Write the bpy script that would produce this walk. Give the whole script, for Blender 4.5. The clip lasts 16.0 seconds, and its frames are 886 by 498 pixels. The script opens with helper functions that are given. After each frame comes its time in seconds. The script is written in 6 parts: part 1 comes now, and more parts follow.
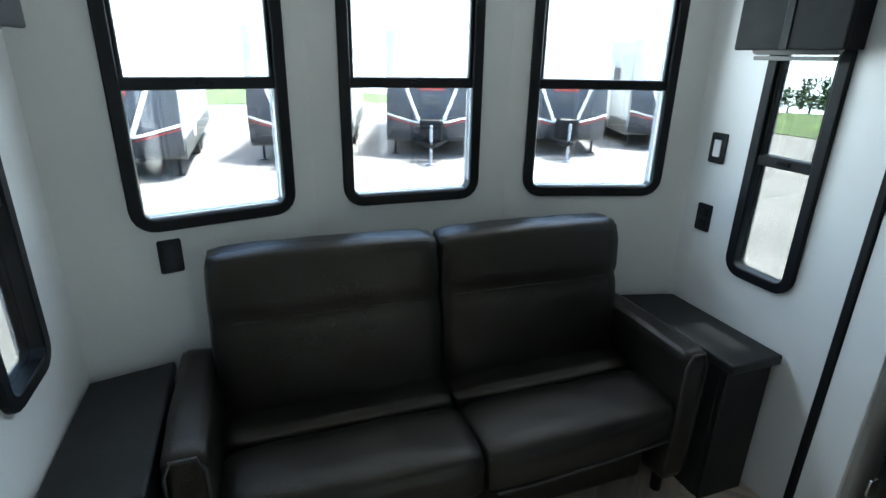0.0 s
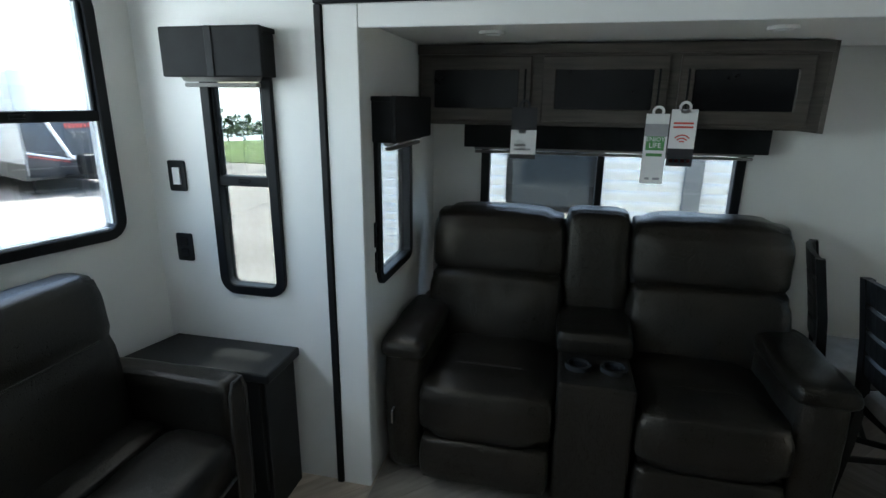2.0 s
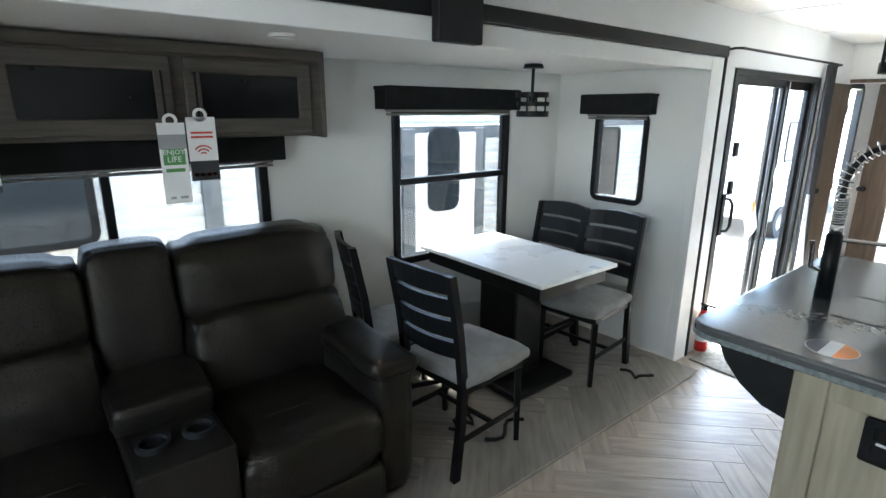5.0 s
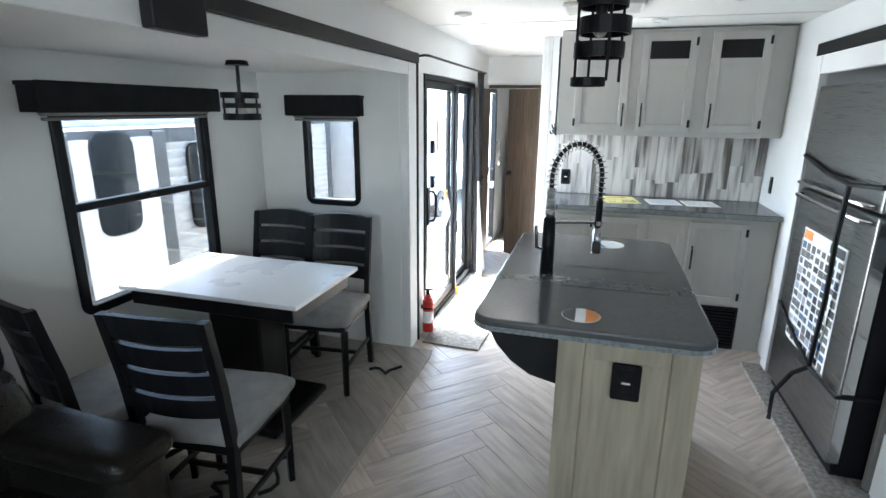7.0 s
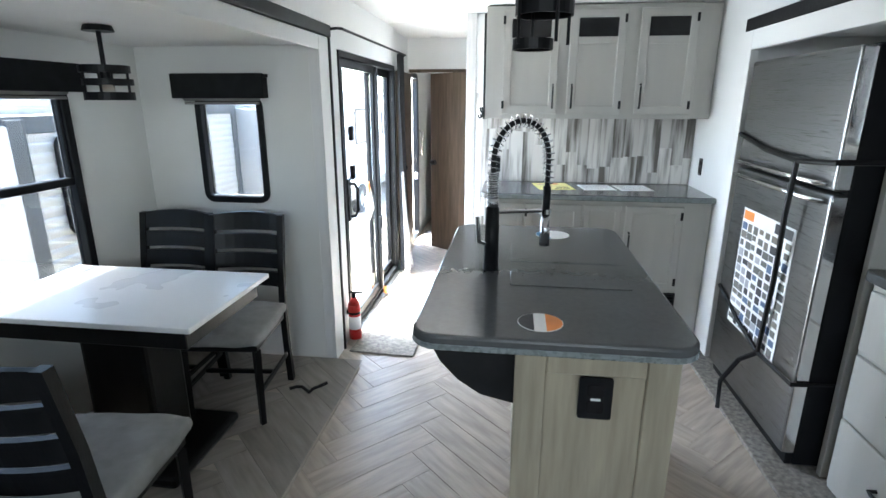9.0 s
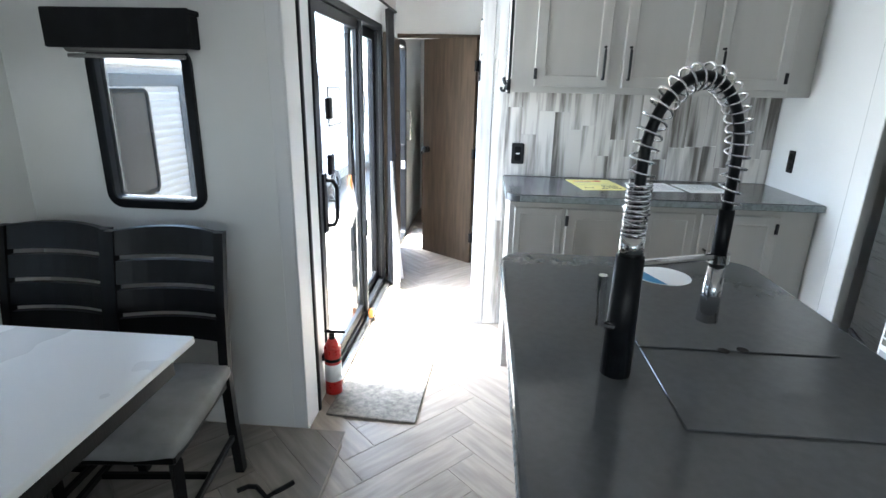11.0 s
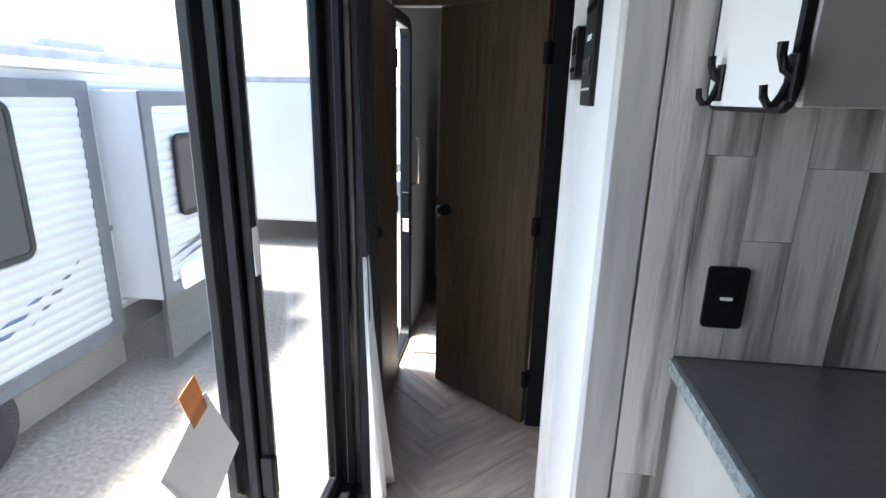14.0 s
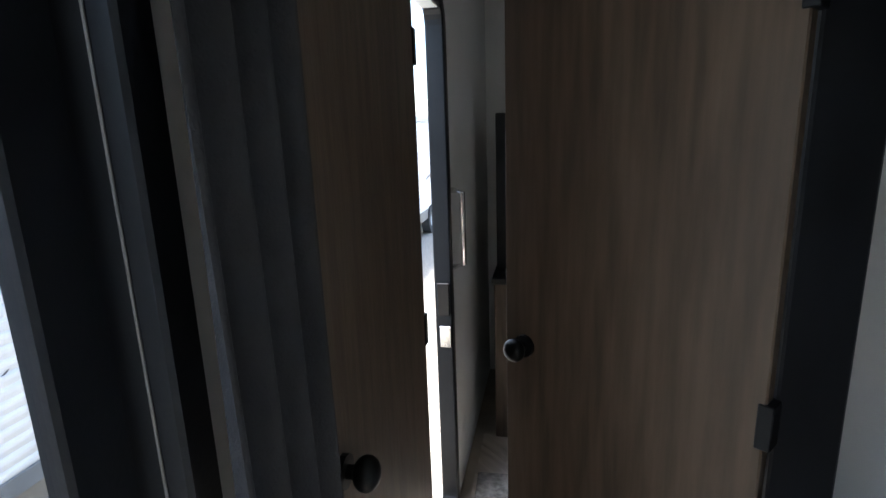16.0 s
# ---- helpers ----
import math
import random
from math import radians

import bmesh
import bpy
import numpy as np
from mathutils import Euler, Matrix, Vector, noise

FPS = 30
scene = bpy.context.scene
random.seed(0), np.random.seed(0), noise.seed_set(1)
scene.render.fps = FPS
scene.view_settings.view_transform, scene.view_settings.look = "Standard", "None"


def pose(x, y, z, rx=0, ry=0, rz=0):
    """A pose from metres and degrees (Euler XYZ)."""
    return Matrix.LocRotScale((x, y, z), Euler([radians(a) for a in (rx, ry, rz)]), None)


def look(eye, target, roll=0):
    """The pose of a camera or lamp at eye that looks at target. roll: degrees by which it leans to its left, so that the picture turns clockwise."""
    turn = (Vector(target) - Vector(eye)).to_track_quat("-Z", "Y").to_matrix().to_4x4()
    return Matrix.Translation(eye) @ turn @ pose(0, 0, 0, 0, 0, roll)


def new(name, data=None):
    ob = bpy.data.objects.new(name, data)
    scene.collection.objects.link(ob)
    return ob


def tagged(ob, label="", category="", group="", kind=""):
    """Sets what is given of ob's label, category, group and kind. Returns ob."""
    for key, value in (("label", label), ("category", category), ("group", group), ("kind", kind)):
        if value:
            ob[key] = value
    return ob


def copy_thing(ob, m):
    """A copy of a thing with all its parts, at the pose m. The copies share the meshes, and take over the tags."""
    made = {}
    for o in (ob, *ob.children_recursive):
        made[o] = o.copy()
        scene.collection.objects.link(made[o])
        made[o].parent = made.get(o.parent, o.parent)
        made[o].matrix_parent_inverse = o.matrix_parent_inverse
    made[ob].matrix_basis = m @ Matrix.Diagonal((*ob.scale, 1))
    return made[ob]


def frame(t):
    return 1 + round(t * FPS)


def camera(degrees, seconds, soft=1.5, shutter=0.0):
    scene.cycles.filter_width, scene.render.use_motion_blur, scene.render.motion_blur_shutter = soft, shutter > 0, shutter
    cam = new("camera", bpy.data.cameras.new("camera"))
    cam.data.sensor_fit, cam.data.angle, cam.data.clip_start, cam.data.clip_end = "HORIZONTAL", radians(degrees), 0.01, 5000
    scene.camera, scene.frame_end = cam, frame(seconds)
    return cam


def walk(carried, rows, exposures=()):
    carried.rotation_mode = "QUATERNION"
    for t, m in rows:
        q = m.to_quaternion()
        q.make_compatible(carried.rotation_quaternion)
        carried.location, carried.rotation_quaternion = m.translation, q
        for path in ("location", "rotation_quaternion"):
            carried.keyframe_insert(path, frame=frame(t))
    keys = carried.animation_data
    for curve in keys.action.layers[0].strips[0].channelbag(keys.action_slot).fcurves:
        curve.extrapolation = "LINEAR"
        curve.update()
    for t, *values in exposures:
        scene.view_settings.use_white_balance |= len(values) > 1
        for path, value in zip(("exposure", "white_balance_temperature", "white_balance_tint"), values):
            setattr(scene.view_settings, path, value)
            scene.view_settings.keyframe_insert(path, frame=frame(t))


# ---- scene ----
cam = camera(80.5, 16.0)
EXPOSURES = [(0.0, 4.65, 5750, -3), (2.0, 4.55, 5900, -2), (3.0, 4.85, 6100, 0), (4.2, 5.2, 6200, 1), (6.5, 5.0, 6000, 4), (9.0, 4.95, 6000, 4), (11.5, 4.6, 6000, 5), (12.5, 4.15, 6000, 6), (13.5, 3.35, 6100, 6), (14.5, 2.4, 6200, 7), (15.5, 2.5, 6400, 7), (16.0, 2.85, 6100, 6)]
PATH = [
    (0, (1.754, 1.348, 1.621), (1.117, -0.419, 0.933), 1.2),
    (0.5, (1.685, 1.317, 1.608), (0.763, -0.310, 0.898), 1.2),
    (1, (1.723, 1.203, 1.575), (0.356, -0.101, 0.917), 0.8),
    (1.5, (1.774, 1.153, 1.568), (0.046, 0.338, 0.976), 0.5),
    (2, (1.780, 1.196, 1.592), (-0.098, 0.775, 1.049), 0.6),
    (2.5, (1.812, 1.216, 1.593), (-0.120, 1.132, 1.082), -0.2),
    (3, (1.830, 1.177, 1.607), (-0.103, 1.346, 1.121), -1.6),
    (3.5, (1.809, 1.142, 1.609), (-0.081, 1.533, 1.084), -0.9),
    (4, (1.715, 1.115, 1.601), (-0.081, 1.811, 1.062), 1.4),
    (4.2, (1.644, 1.107, 1.600), (-0.093, 1.949, 1.079), 1.5),
    (6.3, (1.273, 1.161, 1.641), (0.330, 2.836, 1.086), -0.1),
    (6.5, (1.196, 1.112, 1.646), (0.415, 2.873, 1.108), 0.2),
    (7, (1.152, 1.108, 1.633), (0.617, 2.963, 1.112), 0.5),
    (7.5, (1.155, 1.119, 1.629), (0.768, 3.022, 1.150), 1.0),
    (8, (1.170, 1.156, 1.605), (0.888, 3.068, 1.092), 0.8),
    (8.5, (1.122, 1.261, 1.572), (0.866, 3.178, 1.059), -0.3),
    (9, (1.054, 1.422, 1.563), (0.802, 3.330, 1.019), 0.1),
    (9.2, (1.014, 1.478, 1.577), (0.754, 3.387, 1.042), 0.1),
    (11.3, (0.666, 2.539, 1.471), (0.591, 4.440, 0.856), 2.0),
    (11.5, (0.615, 2.664, 1.477), (0.598, 4.565, 0.855), 2.2),
    (12, (0.552, 2.967, 1.496), (0.559, 4.877, 0.903), 0.8),
    (12.5, (0.541, 3.360, 1.496), (0.424, 5.278, 0.939), -0.3),
    (13, (0.493, 3.722, 1.467), (0.362, 5.643, 0.927), 0.9),
    (13.5, (0.476, 4.088, 1.458), (0.406, 6.007, 0.898), 1.8),
    (14, (0.507, 4.483, 1.452), (0.287, 6.392, 0.896), 1.2),
    (14.5, (0.449, 4.865, 1.444), (0.171, 6.767, 0.891), 1.0),
    (15, (0.343, 5.209, 1.439), (0.069, 7.112, 0.887), -0.1),
    (15.5, (0.327, 5.515, 1.435), (-0.049, 7.417, 0.946), -1.7),
    (16, (0.290, 5.752, 1.437), (-0.101, 7.663, 0.992), -2.0),
]
walk(cam, [(t, look(eye, target, roll)) for t, eye, target, roll in PATH], EXPOSURES)

# ---- world, sun ----
SUN_ELEV, SUN_AZ = 73.0, 272.0      # degrees; azimuth clockwise from +y
world = bpy.data.worlds.new("sky")
scene.world = world
world.use_nodes = True
wn = world.node_tree.nodes
sky = wn.new("ShaderNodeTexSky")
sky.sky_type = "NISHITA"
sky.sun_disc = False
sky.sun_elevation = radians(SUN_ELEV)
sky.sun_rotation = radians(SUN_AZ)
sky.air_density, sky.dust_density = 1.0, 2.5
world.node_tree.links.new(sky.outputs[0], wn["Background"].inputs[0])
wn["Background"].inputs[1].default_value = 0.15
sun = new("sun", bpy.data.lights.new("sun", "SUN"))
sun.data.energy, sun.data.angle, sun.data.color = 3.4, radians(6.0), (1.0, 0.97, 0.92)
sd = Vector((math.sin(radians(SUN_AZ)) * math.cos(radians(SUN_ELEV)), math.cos(radians(SUN_AZ)) * math.cos(radians(SUN_ELEV)), math.sin(radians(SUN_ELEV))))
sun.matrix_world = look(sd * 30, (0, 0, 0))


def daylight(name, p, w, h, power, yaw):
    """Sky light that comes in through an opening of that size."""
    la = bpy.data.lights.new(name, "AREA")
    la.shape, la.size, la.size_y, la.energy, la.color = "RECTANGLE", w, h, power, (0.96, 0.98, 1.0)
    ob = new(name, la)
    ob.matrix_world = Matrix.Translation(p) @ Matrix.Rotation(radians(yaw), 4, "Z") @ Matrix.Rotation(radians(90), 4, "X")
    return ob


daylight("daylight_patio_door", (-0.13, 5.24, 0.95), 1.05, 1.6, 2.8, -90)
daylight("daylight_entry", (-0.21, 7.26, 0.95), 0.40, 1.6, 0.5, -90)
# sky light of the three rear windows, in their upper sashes
for x_, y_, yaw_ in ((1.895, -0.585, 15), (1.18, -0.68, 0), (0.415, -0.585, -15)):
    daylight("daylight_rear", (x_, y_, 1.74), 0.42, 0.36, 0.42, yaw_)


# ---- materials ----
def mat(name, col, rough=0.5, metal=0.0, var=0.12, scale=6.0, bump=0.0, bscale=60.0, stretch=(1, 1, 1), vary=0.0, coat=0.0, col2=None, lo=0.32, hi=0.68):
    """Procedural surface: base colour broken up at two scales, rough spots and fine relief."""
    m = bpy.data.materials.new(name)
    m.use_nodes = True
    nt = m.node_tree
    n, ln = nt.nodes, nt.links.new
    b = n["Principled BSDF"]
    tc = n.new("ShaderNodeTexCoord")
    mp = n.new("ShaderNodeMapping")
    mp.inputs["Scale"].default_value = stretch
    ln(tc.outputs["Object"], mp.inputs["Vector"])
    big = n.new("ShaderNodeTexNoise")
    big.inputs["Scale"].default_value, big.inputs["Detail"].default_value = scale, 5
    ln(mp.outputs[0], big.inputs["Vector"])
    fine = n.new("ShaderNodeTexNoise")
    fine.inputs["Scale"].default_value, fine.inputs["Detail"].default_value = bscale, 3
    ln(mp.outputs[0], fine.inputs["Vector"])
    if vary:
        oi = n.new("ShaderNodeObjectInfo")
        mul = n.new("ShaderNodeMath")
        mul.operation = "MULTIPLY"
        mul.inputs[1].default_value = 37.0
        ln(oi.outputs["Random"], mul.inputs[0])
        ad = n.new("ShaderNodeVectorMath")
        ad.operation = "ADD"
        ln(mp.outputs[0], ad.inputs[0])
        ln(mul.outputs[0], ad.inputs[1])
        ln(ad.outputs[0], big.inputs["Vector"])
        ln(ad.outputs[0], fine.inputs["Vector"])
    mix = n.new("ShaderNodeMix")
    mix.data_type = "RGBA"
    c2 = col2 or tuple(c * (1 - var * 2) for c in col)
    mix.inputs[6].default_value = (*c2, 1)
    mix.inputs[7].default_value = (*[min(1, c * (1 + var * (0 if col2 else 1))) for c in col], 1)
    rp = n.new("ShaderNodeMapRange")
    rp.inputs["From Min"].default_value, rp.inputs["From Max"].default_value = lo, hi
    ln(big.outputs["Fac"], rp.inputs["Value"])
    ln(rp.outputs[0], mix.inputs[0])
    out = mix.outputs[2]
    if vary:
        hs = n.new("ShaderNodeHueSaturation")
        mr = n.new("ShaderNodeMapRange")
        mr.inputs["To Min"].default_value, mr.inputs["To Max"].default_value = 1 - vary, 1 + vary
        ln(oi.outputs["Random"], mr.inputs["Value"])
        ln(mr.outputs[0], hs.inputs["Value"])
        ln(out, hs.inputs["Color"])
        out = hs.outputs[0]
    ln(out, b.inputs["Base Color"])
    rr = n.new("ShaderNodeMapRange")
    rr.inputs["To Min"].default_value, rr.inputs["To Max"].default_value = max(0.02, rough - 0.1), min(1, rough + 0.1)
    ln(fine.outputs["Fac"], rr.inputs["Value"])
    ln(rr.outputs[0], b.inputs["Roughness"])
    b.inputs["Metallic"].default_value = metal
    b.inputs["Coat Weight"].default_value = coat
    if bump:
        bp = n.new("ShaderNodeBump")
        bp.inputs["Strength"].default_value, bp.inputs["Distance"].default_value = bump, 0.004
        ln(fine.outputs["Fac"], bp.inputs["Height"])
        ln(bp.outputs[0], b.inputs["Normal"])
    return m


def glass_mat(name, tint=(0.9, 0.93, 0.94), mixin=0.12):
    """Thin window pane: lets light straight through with a weak mirror gloss."""
    m = bpy.data.materials.new(name)
    m.use_nodes = True
    n, ln = m.node_tree.nodes, m.node_tree.links.new
    n.remove(n["Principled BSDF"])
    tr = n.new("ShaderNodeBsdfTransparent")
    gl = n.new("ShaderNodeBsdfGlossy")
    mx = n.new("ShaderNodeMixShader")
    lw = n.new("ShaderNodeLayerWeight")
    lw.inputs["Blend"].default_value = 0.5
    fp = n.new("ShaderNodeMath")
    fp.operation, fp.inputs[1].default_value = "POWER", 4.0
    fr = n.new("ShaderNodeMath")
    fr.operation, fr.inputs[1].default_value, fr.inputs[2].default_value = "MULTIPLY_ADD", 0.5, 0.03
    ln(lw.outputs["Facing"], fp.inputs[0])
    ln(fp.outputs[0], fr.inputs[0])
    tr.inputs[0].default_value = (*tint, 1)
    gl.inputs["Roughness"].default_value = 0.02
    ln(fr.outputs[0], mx.inputs[0])
    ln(tr.outputs[0], mx.inputs[1])
    ln(gl.outputs[0], mx.inputs[2])
    ln(mx.outputs[0], n["Material Output"].inputs["Surface"])
    return m


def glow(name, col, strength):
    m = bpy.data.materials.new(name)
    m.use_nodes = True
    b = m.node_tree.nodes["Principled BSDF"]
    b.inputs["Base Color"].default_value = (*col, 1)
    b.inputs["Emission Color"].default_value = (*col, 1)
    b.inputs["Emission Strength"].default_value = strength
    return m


M_WALL = mat("wall_panel", (0.68, 0.68, 0.655), 0.55, var=0.02, scale=2.0, bump=0.12, bscale=160)
M_WALLW = mat("white_panel", (0.68, 0.68, 0.67), 0.5, var=0.02, scale=2.0, bump=0.1, bscale=140)
M_CEIL = mat("ceiling_panel", (0.70, 0.695, 0.68), 0.55, var=0.015, scale=1.5, bump=0.06, bscale=90)
M_BLACK = mat("black_frame", (0.006, 0.0066, 0.008), 0.42, var=0.2, bump=0.05, bscale=200)
M_BLACKG = mat("black_gloss", (0.008, 0.008, 0.009), 0.12, var=0.1)
M_TRIM = mat("black_trim", (0.009, 0.009, 0.010), 0.5, var=0.2, bump=0.1, bscale=120)
M_LEATHER = mat("black_leather", (0.0070, 0.0065, 0.0057), 0.31, var=0.2, scale=5, bump=0.35, bscale=230)
M_LEATHER2 = mat("brown_leather", (0.0095, 0.0082, 0.0066), 0.30, var=0.2, scale=5, bump=0.35, bscale=230)
M_STITCH = mat("piping", (0.035, 0.033, 0.031), 0.45, var=0.2)
M_SIDETAB = mat("dark_laminate", (0.017, 0.0175, 0.018), 0.42, var=0.15, scale=9, bump=0.08, bscale=140)
M_TAUPE = mat("taupe_wood", (0.065, 0.055, 0.045), 0.5, var=0.18, scale=5, bump=0.15, bscale=40, stretch=(6, 1, 14))
M_OAK = mat("brown_door_wood", (0.10, 0.073, 0.052), 0.48, var=0.16, scale=4, bump=0.12, bscale=30, stretch=(9, 9, 0.8))
M_GREIGE = mat("island_wood", (0.37, 0.325, 0.24), 0.5, var=0.12, scale=4, bump=0.14, bscale=30, stretch=(8, 8, 0.7))
M_CAB = mat("white_cabinet", (0.39, 0.38, 0.352), 0.45, var=0.025, scale=3, bump=0.05, bscale=60, stretch=(4, 4, 0.5))
M_COUNTER = mat("grey_counter", (0.080, 0.083, 0.086), 0.18, var=0.04, scale=60, bscale=3)
M_COUNTERE = mat("counter_edge", (0.19, 0.215, 0.22), 0.28, var=0.05, scale=30)
M_STEEL = mat("stainless", (0.22, 0.22, 0.22), 0.30, 1.0, var=0.03, scale=3, bump=0.01, bscale=120, stretch=(1, 0.05, 6))
M_CHROME = mat("chrome", (0.75, 0.75, 0.76), 0.12, 1.0, var=0.04)
M_WHITETOP = mat("white_table_top", (0.84, 0.84, 0.83), 0.3, var=0.0, bscale=2, scale=3)
M_CHAIR = mat("black_chair_wood", (0.005, 0.0049, 0.0049), 0.38, var=0.2, scale=5, bump=0.12, bscale=40, stretch=(4, 4, 1))
M_FABRIC = mat("grey_fabric", (0.26, 0.255, 0.245), 0.9, var=0.08, scale=14, bump=0.5, bscale=420)
M_SHADE = mat("valance_fabric", (0.008, 0.0085, 0.0095), 0.75, var=0.2, scale=14, bump=0.3, bscale=300)
M_BLIND = mat("roller_shade", (0.20, 0.19, 0.18), 0.85, var=0.06, scale=10, bump=0.2, bscale=300)
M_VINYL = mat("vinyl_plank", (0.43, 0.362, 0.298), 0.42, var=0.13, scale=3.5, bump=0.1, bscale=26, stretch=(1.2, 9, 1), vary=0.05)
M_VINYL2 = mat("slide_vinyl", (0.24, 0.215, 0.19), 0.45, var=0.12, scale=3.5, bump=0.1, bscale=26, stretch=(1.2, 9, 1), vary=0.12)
M_GROUT = mat("floor_base", (0.39, 0.335, 0.28), 0.8, var=0.1)
M_CARPET = mat("carpet", (0.26, 0.235, 0.205), 0.95, var=0.22, scale=45, bump=0.9, bscale=300)
M_PLANK = mat("weathered_plank", (0.54, 0.52, 0.49), 0.6, var=0.1, scale=3.2, bump=0.3, bscale=26, stretch=(6.5, 6.5, 0.5), vary=0.14, col2=(0.11, 0.098, 0.085), lo=0.36, hi=0.57)
M_CURTAIN = mat("curtain_fabric", (0.055, 0.055, 0.058), 0.85, var=0.05, scale=12, bump=0.35, bscale=350)
M_CURTAINW = mat("curtain_lining", (0.80, 0.80, 0.80), 0.85, var=0.03, scale=12, bump=0.3, bscale=350)
M_RED = mat("red_paint", (0.55, 0.03, 0.025), 0.3, var=0.08)
M_WHITE = mat("white_paper", (0.82, 0.82, 0.82), 0.6, var=0.02)
M_YELLOW = mat("yellow_paper", (0.80, 0.72, 0.28), 0.6, var=0.03)
M_INK = mat("ink", (0.03, 0.03, 0.035), 0.6, var=0.1)
M_INKG = mat("grey_ink", (0.38, 0.38, 0.40), 0.6, var=0.1)
M_INKR = mat("red_ink", (0.62, 0.08, 0.06), 0.6, var=0.1)
M_GREEN = mat("green_ink", (0.10, 0.30, 0.09), 0.6, var=0.1)
M_ORANGE = mat("orange_ink", (0.78, 0.26, 0.05), 0.5, var=0.1)
M_BLUE = mat("blue_ink", (0.03, 0.20, 0.38), 0.5, var=0.1)
M_PORC = mat("porcelain", (0.80, 0.79, 0.77), 0.15, var=0.02, coat=0.3)
M_SIDING = mat("white_siding", (0.62, 0.62, 0.61), 0.4, var=0.03, scale=1.5, bump=0.05, bscale=20)
M_SKIRT = mat("grey_skirt", (0.13, 0.127, 0.117), 0.6, var=0.12, scale=2)
M_TANSKIRT = mat("tan_skirt", (0.17, 0.155, 0.13), 0.6, var=0.1, scale=2)
M_DECAL = mat("blue_decal", (0.07, 0.12, 0.22), 0.4, var=0.1)
M_DECALG = mat("grey_decal", (0.10, 0.10, 0.11), 0.4, var=0.1)
M_DARKCAP = mat("dark_front_cap", (0.06, 0.066, 0.078), 0.3, var=0.15, scale=3)
M_TYRE = mat("rubber", (0.02, 0.02, 0.02), 0.85, var=0.2, scale=20)
M_GRAVEL = mat("gravel_lot", (0.28, 0.245, 0.20), 0.95, var=0.22, scale=28, bump=1.0, bscale=60)
M_ASPHALT = mat("pale_lot", (0.22, 0.205, 0.19), 0.95, var=0.12, scale=0.6, bump=0.6, bscale=40)
M_GRASS = mat("grass", (0.09, 0.13, 0.03), 0.95, var=0.25, scale=0.5, bump=0.8, bscale=20)
M_LEAF = mat("leaves", (0.05, 0.085, 0.03), 0.8, var=0.35, scale=1.2)
M_BARK = mat("bark", (0.09, 0.07, 0.055), 0.9, var=0.2)
M_GLASS = glass_mat("window_glass", (0.44, 0.44, 0.44))
M_GLASST = glass_mat("tinted_window_glass", (0.44, 0.44, 0.43))
M_GLASSN = glass_mat("privacy_glass", (0.30, 0.30, 0.29))
M_GLASSD = glass_mat("door_glass", (0.90, 0.91, 0.92))
M_MOULD = mat("grey_moulding", (0.48, 0.47, 0.46), 0.55, var=0.1, scale=4, stretch=(8, 8, 0.8))
M_TINT = mat("tinted_outside_glass", (0.025, 0.03, 0.035), 0.10, var=0.01, bscale=1.5)
M_TRIMG = mat("grey_edge_trim", (0.13, 0.14, 0.15), 0.5, var=0.08)
M_BULB = mat("bulb_glass", (0.55, 0.50, 0.42), 0.1, var=0.05)
M_CONCRETE = mat("rubber_lip", (0.05, 0.05, 0.05), 0.7, var=0.1)
for m_, sp_ in ((M_LEATHER, 0.46), (M_LEATHER2, 0.42), (M_TINT, 0.3), (M_BLACKG, 0.25)):
    m_.node_tree.nodes["Principled BSDF"].inputs["Specular IOR Level"].default_value = sp_
for m_ in (M_LEATHER, M_LEATHER2):
    m_.node_tree.nodes["Principled BSDF"].inputs["Specular Tint"].default_value = (1.0, 0.9, 0.78, 1)
for m_ in (M_BLACK, M_TRIM, M_CURTAIN, M_SHADE, M_CHAIR, M_OAK, M_SIDETAB):
    m_.node_tree.nodes["Principled BSDF"].inputs["Specular IOR Level"].default_value = 0.22


# ---- building helpers ----
def root_of(ob):
    while ob.parent:
        ob = ob.parent
    return ob


def thing(name, base, label, category, group="", kind=""):
    e = new(name)
    e.empty_display_size = 0.1
    e.location = base
    return tagged(e, label, category, group, kind)


def to_object(name, bm, material, smooth=False):
    me = bpy.data.meshes.new(name)
    if smooth:
        for f in bm.faces:
            f.smooth = True
    bm.to_mesh(me)
    bm.free()
    for m in material if isinstance(material, (list, tuple)) else (material,):
        me.materials.append(m)
    return new(name, me)


def part(name, bm, material, parent, label="", smooth=False):
    """One mesh under a thing or a part; bm is in world metres, the thing's Empty carries the offset."""
    bmesh.ops.translate(bm, verts=bm.verts, vec=-Vector(root_of(parent).location))
    ob = to_object(name, bm, material, smooth)
    ob.parent = parent
    return tagged(ob, label)


def solid(name, bm, material, label, category, group="", kind="", base=None, smooth=False):
    """A thing that is one mesh."""
    if base is None:
        lo = [min(v.co[i] for v in bm.verts) for i in range(3)]
        hi = [max(v.co[i] for v in bm.verts) for i in range(3)]
        base = ((lo[0] + hi[0]) / 2, (lo[1] + hi[1]) / 2, lo[2])
    bmesh.ops.translate(bm, verts=bm.verts, vec=-Vector(base))
    ob = to_object(name, bm, material, smooth)
    ob.location = base
    return tagged(ob, label, category, group, kind)


def structure(name, bm, material, label=""):
    return tagged(to_object(name, bm, material), label or name.replace("_", " "), "", "", "structure")


